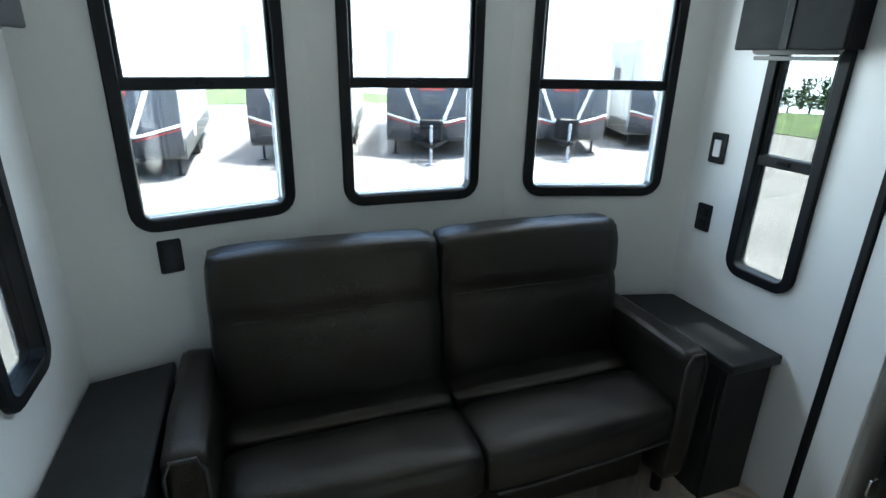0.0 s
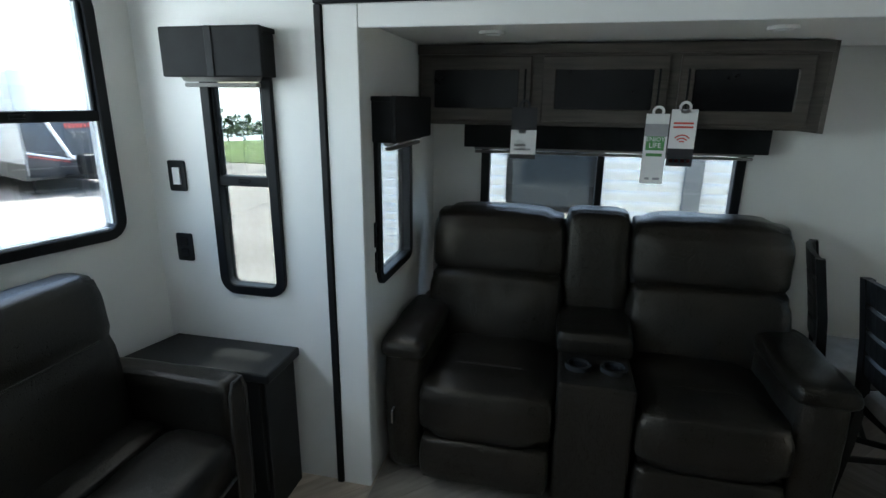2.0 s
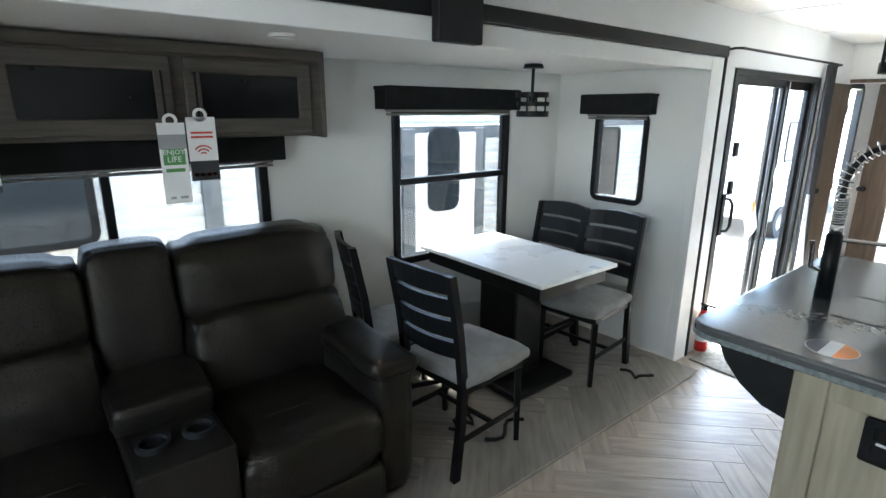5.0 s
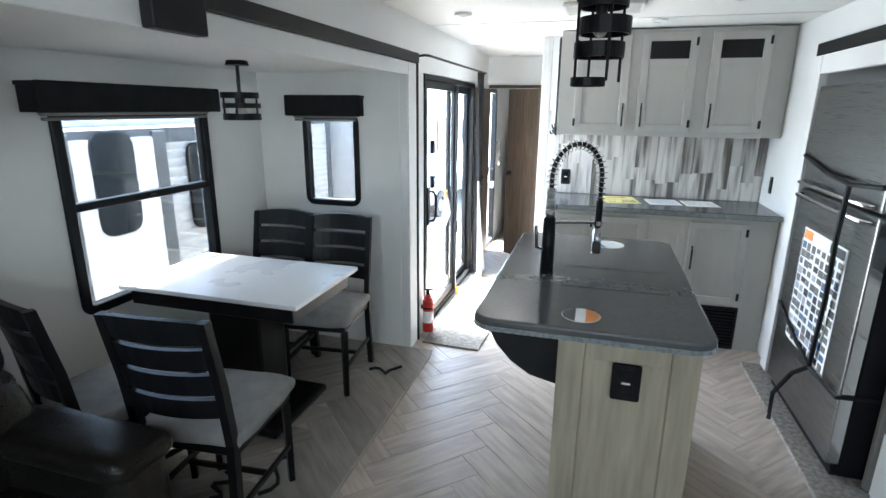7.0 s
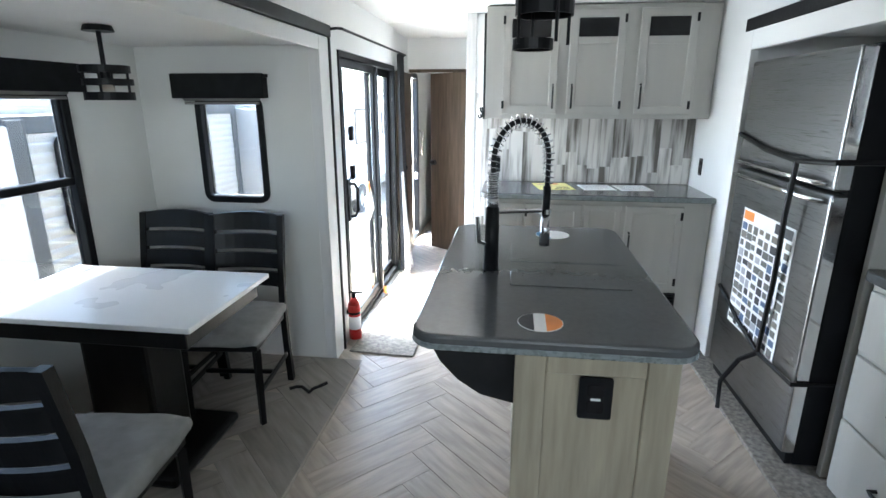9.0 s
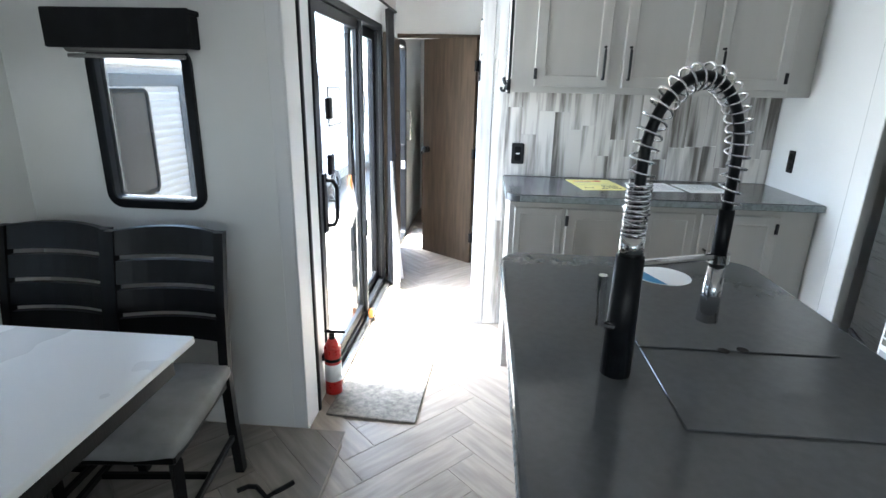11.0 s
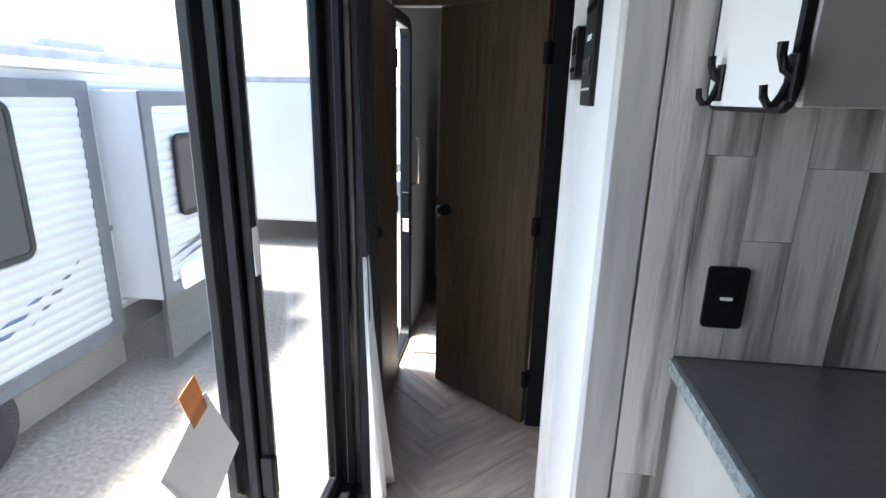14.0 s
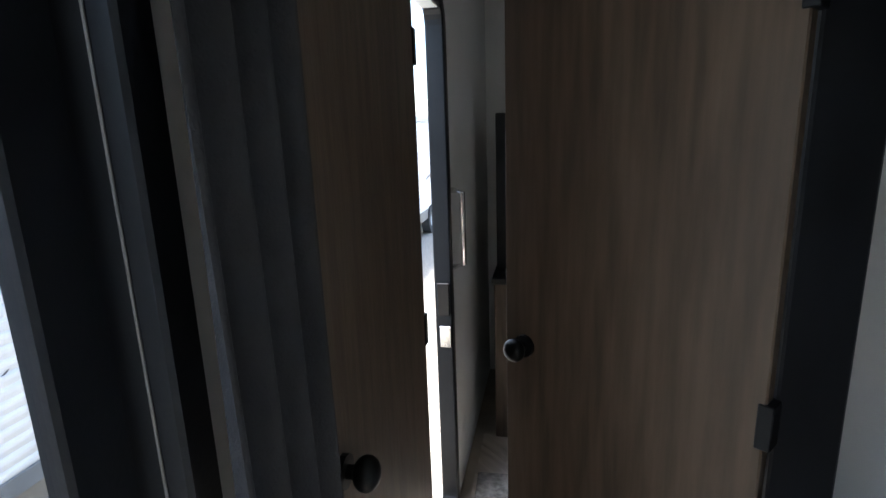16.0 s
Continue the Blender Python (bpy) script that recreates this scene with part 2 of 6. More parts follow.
def box(x0, x1, y0, y1, z0, z1, bev=0.0, seg=1, bm=None):
    """A block, its edges eased by bev."""
    b = bmesh.new()
    bmesh.ops.create_cube(b, size=1)
    for v in b.verts:
        v.co = ((x0 + x1) / 2 + v.co.x * (x1 - x0), (y0 + y1) / 2 + v.co.y * (y1 - y0), (z0 + z1) / 2 + v.co.z * (z1 - z0))
    if bev:
        bmesh.ops.bevel(b, geom=b.edges, offset=bev, segments=seg, affect="EDGES", profile=0.5)
    return join(bm, b) if bm else b


def join(bm, other):
    me = bpy.data.meshes.new("tmp")
    other.to_mesh(me)
    other.free()
    bm.from_mesh(me)
    bpy.data.meshes.remove(me)
    return bm


def turned(bm, m):
    bmesh.ops.transform(bm, matrix=m, verts=bm.verts)
    return bm


def cyl(p, q, r, r2=None, seg=16, bm=None):
    """A round bar from p to q."""
    p, q = Vector(p), Vector(q)
    b = bmesh.new()
    bmesh.ops.create_cone(b, cap_ends=True, segments=seg, radius1=r, radius2=r if r2 is None else r2, depth=(q - p).length)
    turned(b, Matrix.Translation((p + q) / 2) @ (q - p).to_track_quat("Z", "Y").to_matrix().to_4x4())
    return join(bm, b) if bm else b


def tube(pts, r, seg=8, bm=None):
    """A bar of radius r swept along pts."""
    b = bmesh.new()
    pts = [Vector(p) for p in pts]
    rings = []
    ref = Vector((0.13, 0.31, 0.94))
    for i, p in enumerate(pts):
        d = (pts[min(i + 1, len(pts) - 1)] - pts[max(i - 1, 0)]).normalized()
        u = d.cross(ref).normalized()
        w = d.cross(u)
        rings.append([b.verts.new(p + r * (math.cos(a) * u + math.sin(a) * w)) for a in (2 * math.pi * k / seg for k in range(seg))])
    for a, c in zip(rings, rings[1:]):
        for k in range(seg):
            b.faces.new((a[k], a[(k + 1) % seg], c[(k + 1) % seg], c[k]))
    b.faces.new(rings[0])
    b.faces.new(list(reversed(rings[-1])))
    bmesh.ops.recalc_face_normals(b, faces=b.faces)
    return join(bm, b) if bm else b


def ring(r_out, r_in, h, seg=28):
    """A flat band round z, centred on the origin."""
    b = bmesh.new()
    rows = [(r_out, -h / 2), (r_out, h / 2), (r_in, h / 2), (r_in, -h / 2)]
    vs = [[b.verts.new((r * math.cos(a), r * math.sin(a), z)) for r, z in rows] for a in (2 * math.pi * k / seg for k in range(seg))]
    for k in range(seg):
        a, c = vs[k], vs[(k + 1) % seg]
        for j in range(4):
            b.faces.new((a[j], c[j], c[(j + 1) % 4], a[(j + 1) % 4]))
    bmesh.ops.recalc_face_normals(b, faces=b.faces)
    return b


def prism(poly, z0, z1, bev=0.0, seg=2):
    """An upright block over a plan outline."""
    b = bmesh.new()
    f = b.faces.new([b.verts.new((x, y, z0)) for x, y in poly])
    g = bmesh.ops.extrude_face_region(b, geom=[f])
    bmesh.ops.translate(b, verts=[v for v in g["geom"] if isinstance(v, bmesh.types.BMVert)], vec=(0, 0, z1 - z0))
    bmesh.ops.recalc_face_normals(b, faces=b.faces)
    if bev:
        bmesh.ops.bevel(b, geom=b.edges, offset=bev, segments=seg, affect="EDGES", profile=0.5)
    return b


def rrect(w, h, r, n=5):
    """Outline of a rectangle with rounded corners, round the origin."""
    pts = []
    for cx, cy, a0 in ((w / 2 - r, h / 2 - r, 0), (-w / 2 + r, h / 2 - r, 90), (-w / 2 + r, -h / 2 + r, 180), (w / 2 - r, -h / 2 + r, 270)):
        for k in range(n + 1):
            a = radians(a0 + 90 * k / n)
            pts.append((cx + r * math.cos(a), cy + r * math.sin(a)))
    return pts


def frame_ring(w, h, border, depth, r, r_in=None):
    """A window frame in the x-z plane, from y=-depth/2 to depth/2, round the origin."""
    b = bmesh.new()
    o, i = rrect(w, h, r), rrect(w - 2 * border, h - 2 * border, max(0.005, r - border if r_in is None else r_in))
    rows = []
    for (ox, oz), (ix, iz) in zip(o, i):
        rows.append([b.verts.new(c) for c in ((ox, -depth / 2, oz), (ix, -depth / 2, iz), (ix, depth / 2, iz), (ox, depth / 2, oz))])
    for k in range(len(rows)):
        a, c = rows[k], rows[(k + 1) % len(rows)]
        for j in range(4):
            b.faces.new((a[j], a[(j + 1) % 4], c[(j + 1) % 4], c[j]))
    bmesh.ops.recalc_face_normals(b, faces=b.faces)
    bmesh.ops.bevel(b, geom=[e for e in b.edges if len(e.link_faces) == 2 and e.calc_face_angle(0) > 1.2], offset=0.004, segments=1, affect="EDGES")
    return b


def plate(w, h, r, depth):
    """A slab with rounded corners in the x-z plane, centred, depth along y."""
    b = prism(rrect(w, h, r), -depth / 2, depth / 2)
    return turned(b, Matrix.Rotation(radians(90), 4, "X"))


def facing(p, yaw):
    """Pose for something drawn in the x-z plane: its front (-y) looks along yaw (0: towards -y)."""
    return Matrix.Translation(p) @ Matrix.Rotation(radians(yaw), 4, "Z")


def wall(name, p, q, z0, z1, thick, holes, material, label):
    """A wall from p to q in plan, thick to its left, with rectangular openings (u0, u1, v0, v1) along it."""
    p, q = Vector((*p, 0)), Vector((*q, 0))
    d = (q - p).normalized()
    L = (q - p).length
    nrm = Vector((-d.y, d.x, 0))
    us = sorted({0.0, L, *[h[0] for h in holes], *[h[1] for h in holes]})
    vs = sorted({z0, z1, *[h[2] for h in holes], *[h[3] for h in holes]})
    b = bmesh.new()
    solidc = {}
    for i in range(len(us) - 1):
        for j in range(len(vs) - 1):
            cu, cv = (us[i] + us[i + 1]) / 2, (vs[j] + vs[j + 1]) / 2
            solidc[i, j] = not any(h[0] < cu < h[1] and h[2] < cv < h[3] for h in holes)

    def at(u, v, t):
        c = p + d * u + nrm * t
        return (c.x, c.y, v)

    vcache = {}

    def vert(i, j, k):
        if (i, j, k) not in vcache:
            vcache[i, j, k] = b.verts.new(at(us[i], vs[j], thick * k))
        return vcache[i, j, k]

    for (i, j), s in solidc.items():
        if not s:
            continue
        for k in (0, 1):
            b.faces.new([vert(i, j, k), vert(i + 1, j, k), vert(i + 1, j + 1, k), vert(i, j + 1, k)])
        for di, dj, a, c in ((-1, 0, (i, j), (i, j + 1)), (1, 0, (i + 1, j), (i + 1, j + 1)), (0, -1, (i, j), (i + 1, j)), (0, 1, (i, j + 1), (i + 1, j + 1))):
            if not solidc.get((i + di, j + dj), False):
                b.faces.new([vert(*a, 0), vert(*c, 0), vert(*c, 1), vert(*a, 1)])
    bmesh.ops.recalc_face_normals(b, faces=b.faces)
    return structure(name, b, material, label)


def window(name, w, h, m, label, rail=None, mull=None, r=0.07, border=0.045, depth=0.06, sash=True, glass=None):
    """A black-framed trailer window, drawn in x-z round its centre, with panes, rail or mullion."""
    e = thing(name, (0, 0, 0), label, "window", kind="structure")
    part("window_frame", frame_ring(w, h, border, depth, r), M_BLACK, e)
    iw, ih = w - 2 * border, h - 2 * border
    cells = [(-iw / 2, iw / 2, -ih / 2, ih / 2)]
    if rail is not None:
        part("rail", box(-iw / 2 - 0.005, iw / 2 + 0.005, -0.022, 0.022, rail - 0.019, rail + 0.019, 0.004), M_BLACK, e)
        part("latch", box(-0.02, 0.03, -0.032, -0.022, rail - 0.006, rail + 0.01, 0.003), M_BLACKG, e)
        cells = [(-iw / 2, iw / 2, -ih / 2, rail), (-iw / 2, iw / 2, rail, ih / 2)]
    if mull is not None:
        part("mullion", box(mull - 0.018, mull + 0.018, -0.022, 0.022, -ih / 2, ih / 2, 0.004), M_BLACK, e)
        cells = [(-iw / 2, mull, -ih / 2, ih / 2), (mull, iw / 2, -ih / 2, ih / 2)]
    for k, (a, c, z0, z1) in enumerate(cells):
        pane = part("pane", box(a - 0.008, c + 0.008, 0.004 + 0.012 * k, 0.010 + 0.012 * k, z0 - 0.008, z1 + 0.008), glass or M_GLASS, e)
        pane.visible_shadow = glass is M_GLASSN or (glass is M_GLASST and rail is not None)
        if sash and rail is not None and k == 1:
            part("sash", frame_ring(c - a, z1 - z0, 0.014, 0.02, 0.02), M_BLACK, e).location = ((a + c) / 2, -0.008, (z0 + z1) / 2)
    e.matrix_basis = m
    return e


def valance(w, h, d, m, label, strap=None, shade=True):
    """A padded window valance, drawn in x-z with its back at y=0 and its front at y=-d, bottom at z=0."""
    e = thing("valance", (0, 0, 0), label, "valance")
    part("front_board", box(-w / 2, w / 2, -d, -d + 0.02, 0, h, 0.006, 2), M_SHADE, e)
    part("top_board", box(-w / 2 + 0.004, w / 2 - 0.004, -d + 0.02, -0.002, h - 0.02, h - 0.002, 0.003), M_SHADE, e)
    for s in (-1, 1):
        part("return_board", box(s * (w / 2 - 0.02) - 0.009, s * (w / 2 - 0.02) + 0.009, -d + 0.02, -0.002, 0.002, h - 0.02, 0.003), M_SHADE, e)
    if shade:
        part("rolled_shade", cyl((-w / 2 + 0.05, -d / 2, 0.012), (w / 2 - 0.05, -d / 2, 0.012), 0.026, seg=12), M_BLIND, e, "greige rolled pleated shade", True)
        part("bottom_rail", box(-w / 2 + 0.05, w / 2 - 0.05, -d / 2 - 0.012, -d / 2 + 0.012, -0.032, -0.018, 0.003), M_BLIND, e)
    if strap is not None:
        part("strap", box(strap - 0.014, strap + 0.014, -d - 0.004, -d + 0.002, 0.0, h, 0.002), M_BLACK, e)
    e.matrix_basis = m
    return e


def outlet(m, label, kind_="outlet", w=0.072, h=0.115, light=False):
    e = thing("wall_outlet" if kind_ == "outlet" else "light_switch", (0, 0, 0), label, kind_)
    part("cover_plate", plate(w, h, 0.008, 0.007), M_BLACK, e).location = (0, -0.0035, 0)
    if kind_ == "switch":
        part("rocker", plate(w * 0.42, h * 0.55, 0.003, 0.006), M_WHITE, e, "white rocker").location = (0, -0.009, 0)
    else:
        for s in (-1, 1):
            part("socket", plate(w * 0.5, h * 0.28, 0.008, 0.004), M_BLACKG, e).location = (0, -0.008, s * h * 0.2)
        if light:
            part("indicator", plate(w * 0.3, h * 0.05, 0.002, 0.003), M_WHITE, e, "small white indicator").location = (0, -0.011, 0)
    e.matrix_basis = m
    return e

# ---- structure ----
W, ZC, ZS = 2.34, 2.17, 1.83        # width inside, main ceiling, slide ceiling
T = 0.05
YR, YK, YX, YE = -0.40, 5.47, 6.98, 8.7    # rear corners, kitchen wall, cross wall, far end
XO = -1.06                           # slide's outer wall
GZ = -1.0                           # ground outside
P1, P2 = (0.78, -0.61), (1.56, -0.61)

LW = math.hypot(0.78, 0.21)
wall("wall_rear_east", (0, YR), P1, 0, ZC, -T, [(0.175, 0.685, 1.12, 1.92)], M_WALL, "pale grey panelled rear corner wall with a window opening")
wall("wall_rear_middle", P1, P2, 0, ZC, -T, [(0.165, 0.635, 1.12, 1.92)], M_WALL, "pale grey panelled rear wall with a window opening")
wall("wall_rear_west", P2, (W, YR), 0, ZC, -T, [(0.125, 0.565, 1.12, 1.92)], M_WALL, "pale grey panelled rear corner wall with a window opening")
# left long wall: narrow window, slide opening, patio door, entry door
wall("wall_left", (0, YR), (0, 6.145), 0, ZC, T, [(0.31, 0.53, 0.86, 1.70), (0.90, 4.67, -0.1, ZS + 0.01), (4.995, 6.51, 0.02, 1.86)], M_WALLW, "white panelled long wall with slide, door and window openings")
XH = -0.045                         # hall stretch of the left wall, set back
wall("wall_left_front", (XH, 6.166), (XH, YE), 0, ZC, T, [(0.894, 1.314, 0.02, 1.80)], M_WALLW, "white panelled hall wall with the entry doorway")
structure("wall_left_return", box(XH - T, 0.0, 6.146, 6.165, 0, ZC), M_WALLW, "white return beside the patio door")
# right long wall: narrow window, kitchen slide opening
wall("wall_right", (W, YE), (W, YR), 0, ZC, T, [(YE - 4.70, YE - 1.75, -0.1, 1.88), (YE - 0.095, YE + 0.125, 0.86, 1.70)], M_WALLW, "white panelled long wall with the kitchen slide opening")
structure("wall_end", box(XH - T, W, YE, YE + T, 0, ZC), M_WALLW, "white end wall")
structure("ceiling", box(XH - T, W + T, -0.68, YE + T, ZC + 0.002, ZC + 0.06), M_CEIL, "white panelled trailer ceiling")
b = bmesh.new()
for yy in (1.15, 2.35, 3.55, 4.75, 5.95):
    box(0.01, W - 0.01, yy - 0.014, yy + 0.014, ZC - 0.004, ZC + 0.001, 0.0015, bm=b)
structure("trim_ceiling", b, M_CEIL, "thin white ceiling battens")

# living slide, on the left
wall("wall_slide_outer", (XO, 0.50), (XO, 4.32), 0, ZS + 0.02, T, [(0.31, 1.53, 0.84, 1.46), (2.34, 3.21, 0.72, 1.60)], M_WALL, "pale grey outer wall of the living slide")
wall("wall_slide_rear", (-T - 0.001, 0.50), (XO, 0.50), 0, ZS + 0.02, T, [(0.09, 0.50, 0.90, 1.45)], M_WALL, "pale grey end wall of the living slide with a narrow window")
wall("wall_slide_front", (XO, 4.27), (-T - 0.001, 4.27), 0, ZS + 0.02, T, [(0.36, 0.70, 1.03, 1.56)], M_WALL, "pale grey end wall of the living slide with a small window")
structure("ceiling_slide", box(XO - T, 0.0, 0.45, 4.32, ZS + 0.021, ZS + 0.07), M_CEIL, "white slide ceiling")
# white fascia and black seal round the opening
b = bmesh.new()
box(0.0, 0.012, 0.375, 0.50, 0.0, 1.90, 0.003, bm=b)
box(0.0, 0.012, 4.27, 4.415, 0.0, 1.90, 0.003, bm=b)
box(0.0, 0.012, 0.502, 4.268, ZS - 0.005, 1.90, 0.003, bm=b)
structure("trim_slide_fascia", b, M_WALLW, "white fascia round the living slide opening")
b = bmesh.new()
box(0.0, 0.02, 0.345, 0.372, 0.0, 1.902, 0.004, bm=b)
box(0.0, 0.024, 0.345, 4.44, 1.903, 1.965, 0.004, bm=b)
box(0.0, 0.02, 4.417, 4.44, 0.0, 1.902, 0.004, bm=b)
structure("trim_slide_seal", b, M_TRIM, "black rubber seal trim round the living slide opening")
br = thing("slide_bracket", (0.05, 2.32, 1.82), "black metal bracket on the slide's top trim", "bracket")
part("plate", box(0.0255, 0.07, 2.255, 2.45, 1.82, 1.99, 0.006, 2), M_TRIM, br)
part("flange", box(0.046, 0.075, 2.24, 2.465, 1.975, 2.0, 0.004), M_TRIM, br)

# kitchen slide, on the right
XK = 2.98
wall("wall_kslide_outer", (XK, 4.75), (XK, 1.70), 0, 1.90, T, [], M_WALLW, "white outer wall of the kitchen slide")
structure("wall_kslide_front", box(W + T, XK, 4.70, 4.75, 0, 1.90), M_WALLW, "white end wall of the kitchen slide")
structure("wall_kslide_rear", box(W + T, XK, 1.70, 1.75, 0, 1.90), M_WALLW, "white end wall of the kitchen slide")
structure("ceiling_kslide", box(W + T, XK + T, 1.70, 4.75, 1.902, 1.95), M_CEIL, "white kitchen slide ceiling")
structure("floor_kslide", box(W - 0.16, XK, 1.75, 4.70, -0.02, 0.022, 0.004), M_CARPET, "carpet-edged floor of the kitchen slide")
b = bmesh.new()
box(W - 0.045, W, 4.60, 4.71, 0.0, 1.93, 0.003, bm=b)
box(W - 0.045, W, 1.70, 4.598, 1.83, 1.93, 0.003, bm=b)
structure("trim_kslide_fascia", b, M_WALLW, "white fascia round the kitchen slide opening")
b = bmesh.new()
box(W - 0.035, W, 1.68, 4.735, 1.933, 2.0, 0.004, bm=b)
box(W - 0.03, W, 4.713, 4.735, 0.0, 1.93, 0.004, bm=b)
structure("trim_kslide_seal", b, M_TRIM, "black rubber seal trim round the kitchen slide opening")

# kitchen wall, hall wall, bathroom, cross wall
wall("wall_kitchen", (0.70, YK), (W, YK), 0, ZC, T, [], M_WALLW, "white kitchen end wall")
wall("wall_hall", (0.70, YK + T), (0.70, YX), 0, ZC, -T, [(0.58, 1.12, 0.0, 1.86)], M_WALLW, "white hall wall with the bathroom doorway")
wall("wall_cross", (XH, YX), (W, YX), 0, ZC, T, [(0.012, 0.735, 0.0, 1.84)], M_WALLW, "white cross wall with a doorway")
b = bmesh.new()
box(0.692, 0.764, YK - 0.016, YK - 0.001, 0.0, ZC - 0.002, 0.003, bm=b)
box(0.692, 0.6995, YK - 0.0005, YK + 0.04, 0.0, ZC - 0.002, 0.002, bm=b)
structure("trim_hall_corner", b, M_MOULD, "grey corner moulding of the hall wall")
b = bmesh.new()
box(0.672, 0.76, 6.025, 6.078, 0.0, 1.88, 0.003, bm=b)
structure("trim_bath_jamb", b, M_WALLW, "white jamb of the bathroom doorway")
b = bmesh.new()
box(0.658, 0.76, 6.612, 6.70, 0.0, 1.90, 0.004, bm=b)
box(0.672, 0.758, 6.08, 6.60, 1.845, 1.90, 0.004, bm=b)
structure("trim_bath_stop", b, M_BLACK, "black door jamb of the bathroom doorway")
b = bmesh.new()
box(XH + 0.001, XH + 0.012, YX + 0.0, YX + T + 0.012, 0.0, 1.84, 0.002, bm=b)
box(0.66, 0.695, YX - 0.012, YX + T + 0.012, 0.0, 1.84, 0.003, bm=b)
box(XH + 0.014, 0.659, YX - 0.012, YX + T + 0.012, 1.842, 1.875, 0.003, bm=b)
structure("trim_cross_door", b, M_OAK, "brown casing of the hall doorway")

# windows of the living area
def facet(p, q, s):
    p, q = Vector((*p, 0)), Vector((*q, 0))
    c = p + (q - p).normalized() * s
    return c, math.degrees(math.atan2((q - p).y, (q - p).x)) + 180
for nm, p, q, s in (("window_1", P2, (W, YR), 0.345), ("window_2", P1, P2, 0.40), ("window_3", (0, YR), P1, 0.43)):
    c, yaw = facet(p, q, s)
    out = Matrix.Rotation(radians(yaw), 3, "Z") @ Vector((0, 0.012, 0))
    window(nm, {"window_1": 0.53, "window_2": 0.55, "window_3": 0.60}[nm], 0.89, facing((c.x + out.x, c.y + out.y, 1.52), yaw), "black-framed rear window with rounded corners over the sofa", rail=0.01, r=0.075, border=0.04)
window("window_4", 0.29, 0.90, facing((-0.012, 0.02, 1.28), 90), "tall narrow black-framed side window with a crank pane", rail=0.01, r=0.07, border=0.04, glass=M_GLASSN)
window("window_5", 0.29, 0.90, facing((W + 0.012, -0.015, 1.28), -90), "tall narrow black-framed side window with a crank pane", rail=0.01, r=0.07, border=0.04, glass=M_GLASSN)
window("window_6", 1.30, 0.68, facing((XO - 0.012, 1.42, 1.15), 90), "wide black-framed slide window behind the recliners", mull=-0.03, r=0.03, border=0.045, glass=M_GLASST)
window("window_7", 0.94, 0.95, facing((XO - 0.012, 3.275, 1.155), 90), "black-framed dinette window over the table", rail=0.03, r=0.06, border=0.045, glass=M_GLASST)
window("window_8", 0.47, 0.62, facing((-0.345, 0.488, 1.175), 180), "narrow black-framed end window of the slide", r=0.06, border=0.04, glass=M_GLASST)
window("window_9", 0.40, 0.60, facing((-0.53, 4.282, 1.29), 0), "small black-framed window with rounded corners beside the dinette", r=0.06, border=0.035, glass=M_GLASST)

valance(0.39, 0.165, 0.11, facing((0.0, 0.0, 1.665), 90), "dark fabric window valance with a strap over a narrow window", strap=0.0)
valance(0.39, 0.165, 0.11, facing((W, -0.03, 1.665), -90), "dark fabric window valance with a strap over a narrow window", strap=0.0)
valance(1.44, 0.125, 0.11, facing((XO, 1.41, 1.365), 90), "dark fabric window valance under the overhead cabinet")
valance(1.04, 0.125, 0.13, facing((XO, 3.205, 1.60), 90), "dark fabric window valance over the dinette window")
valance(0.53, 0.13, 0.09, facing((-0.545, 4.27, 1.575), 0), "dark fabric window valance over the small window")
valance(0.52, 0.17, 0.10, facing((-0.34, 0.50, 1.44), 180), "dark fabric window valance on the slide end wall")

c, yaw = facet(P2, (W, YR), 0.40)
outlet(facing((2.055, -0.4767, 0.985), yaw), "black wall outlet plate on the pale wall beside the sofa")
outlet(facing((0.0, -0.275, 1.30), 90), "black wall switch plate with a white rocker", "switch", 0.075, 0.12)
outlet(facing((0.0, -0.28, 1.01), 90), "black wall outlet plate below the light switch")
outlet(facing((-0.115, 0.50, 1.085), 180), "black switch plate on the slide end wall", "outlet", 0.05, 0.10)
outlet(facing((-0.118, 0.50, 0.972), 180), "black outlet plate on the slide end wall", "outlet", 0.05, 0.085)
outlet(facing((W, 5.25, 1.13), -90), "black wall outlet beside the kitchen counter", "outlet", 0.05, 0.115)
outlet(facing((0.925, YK - 0.016, 1.105), 0), "black outlet with a white indicator on the plank backsplash", "outlet", 0.072, 0.12, True)


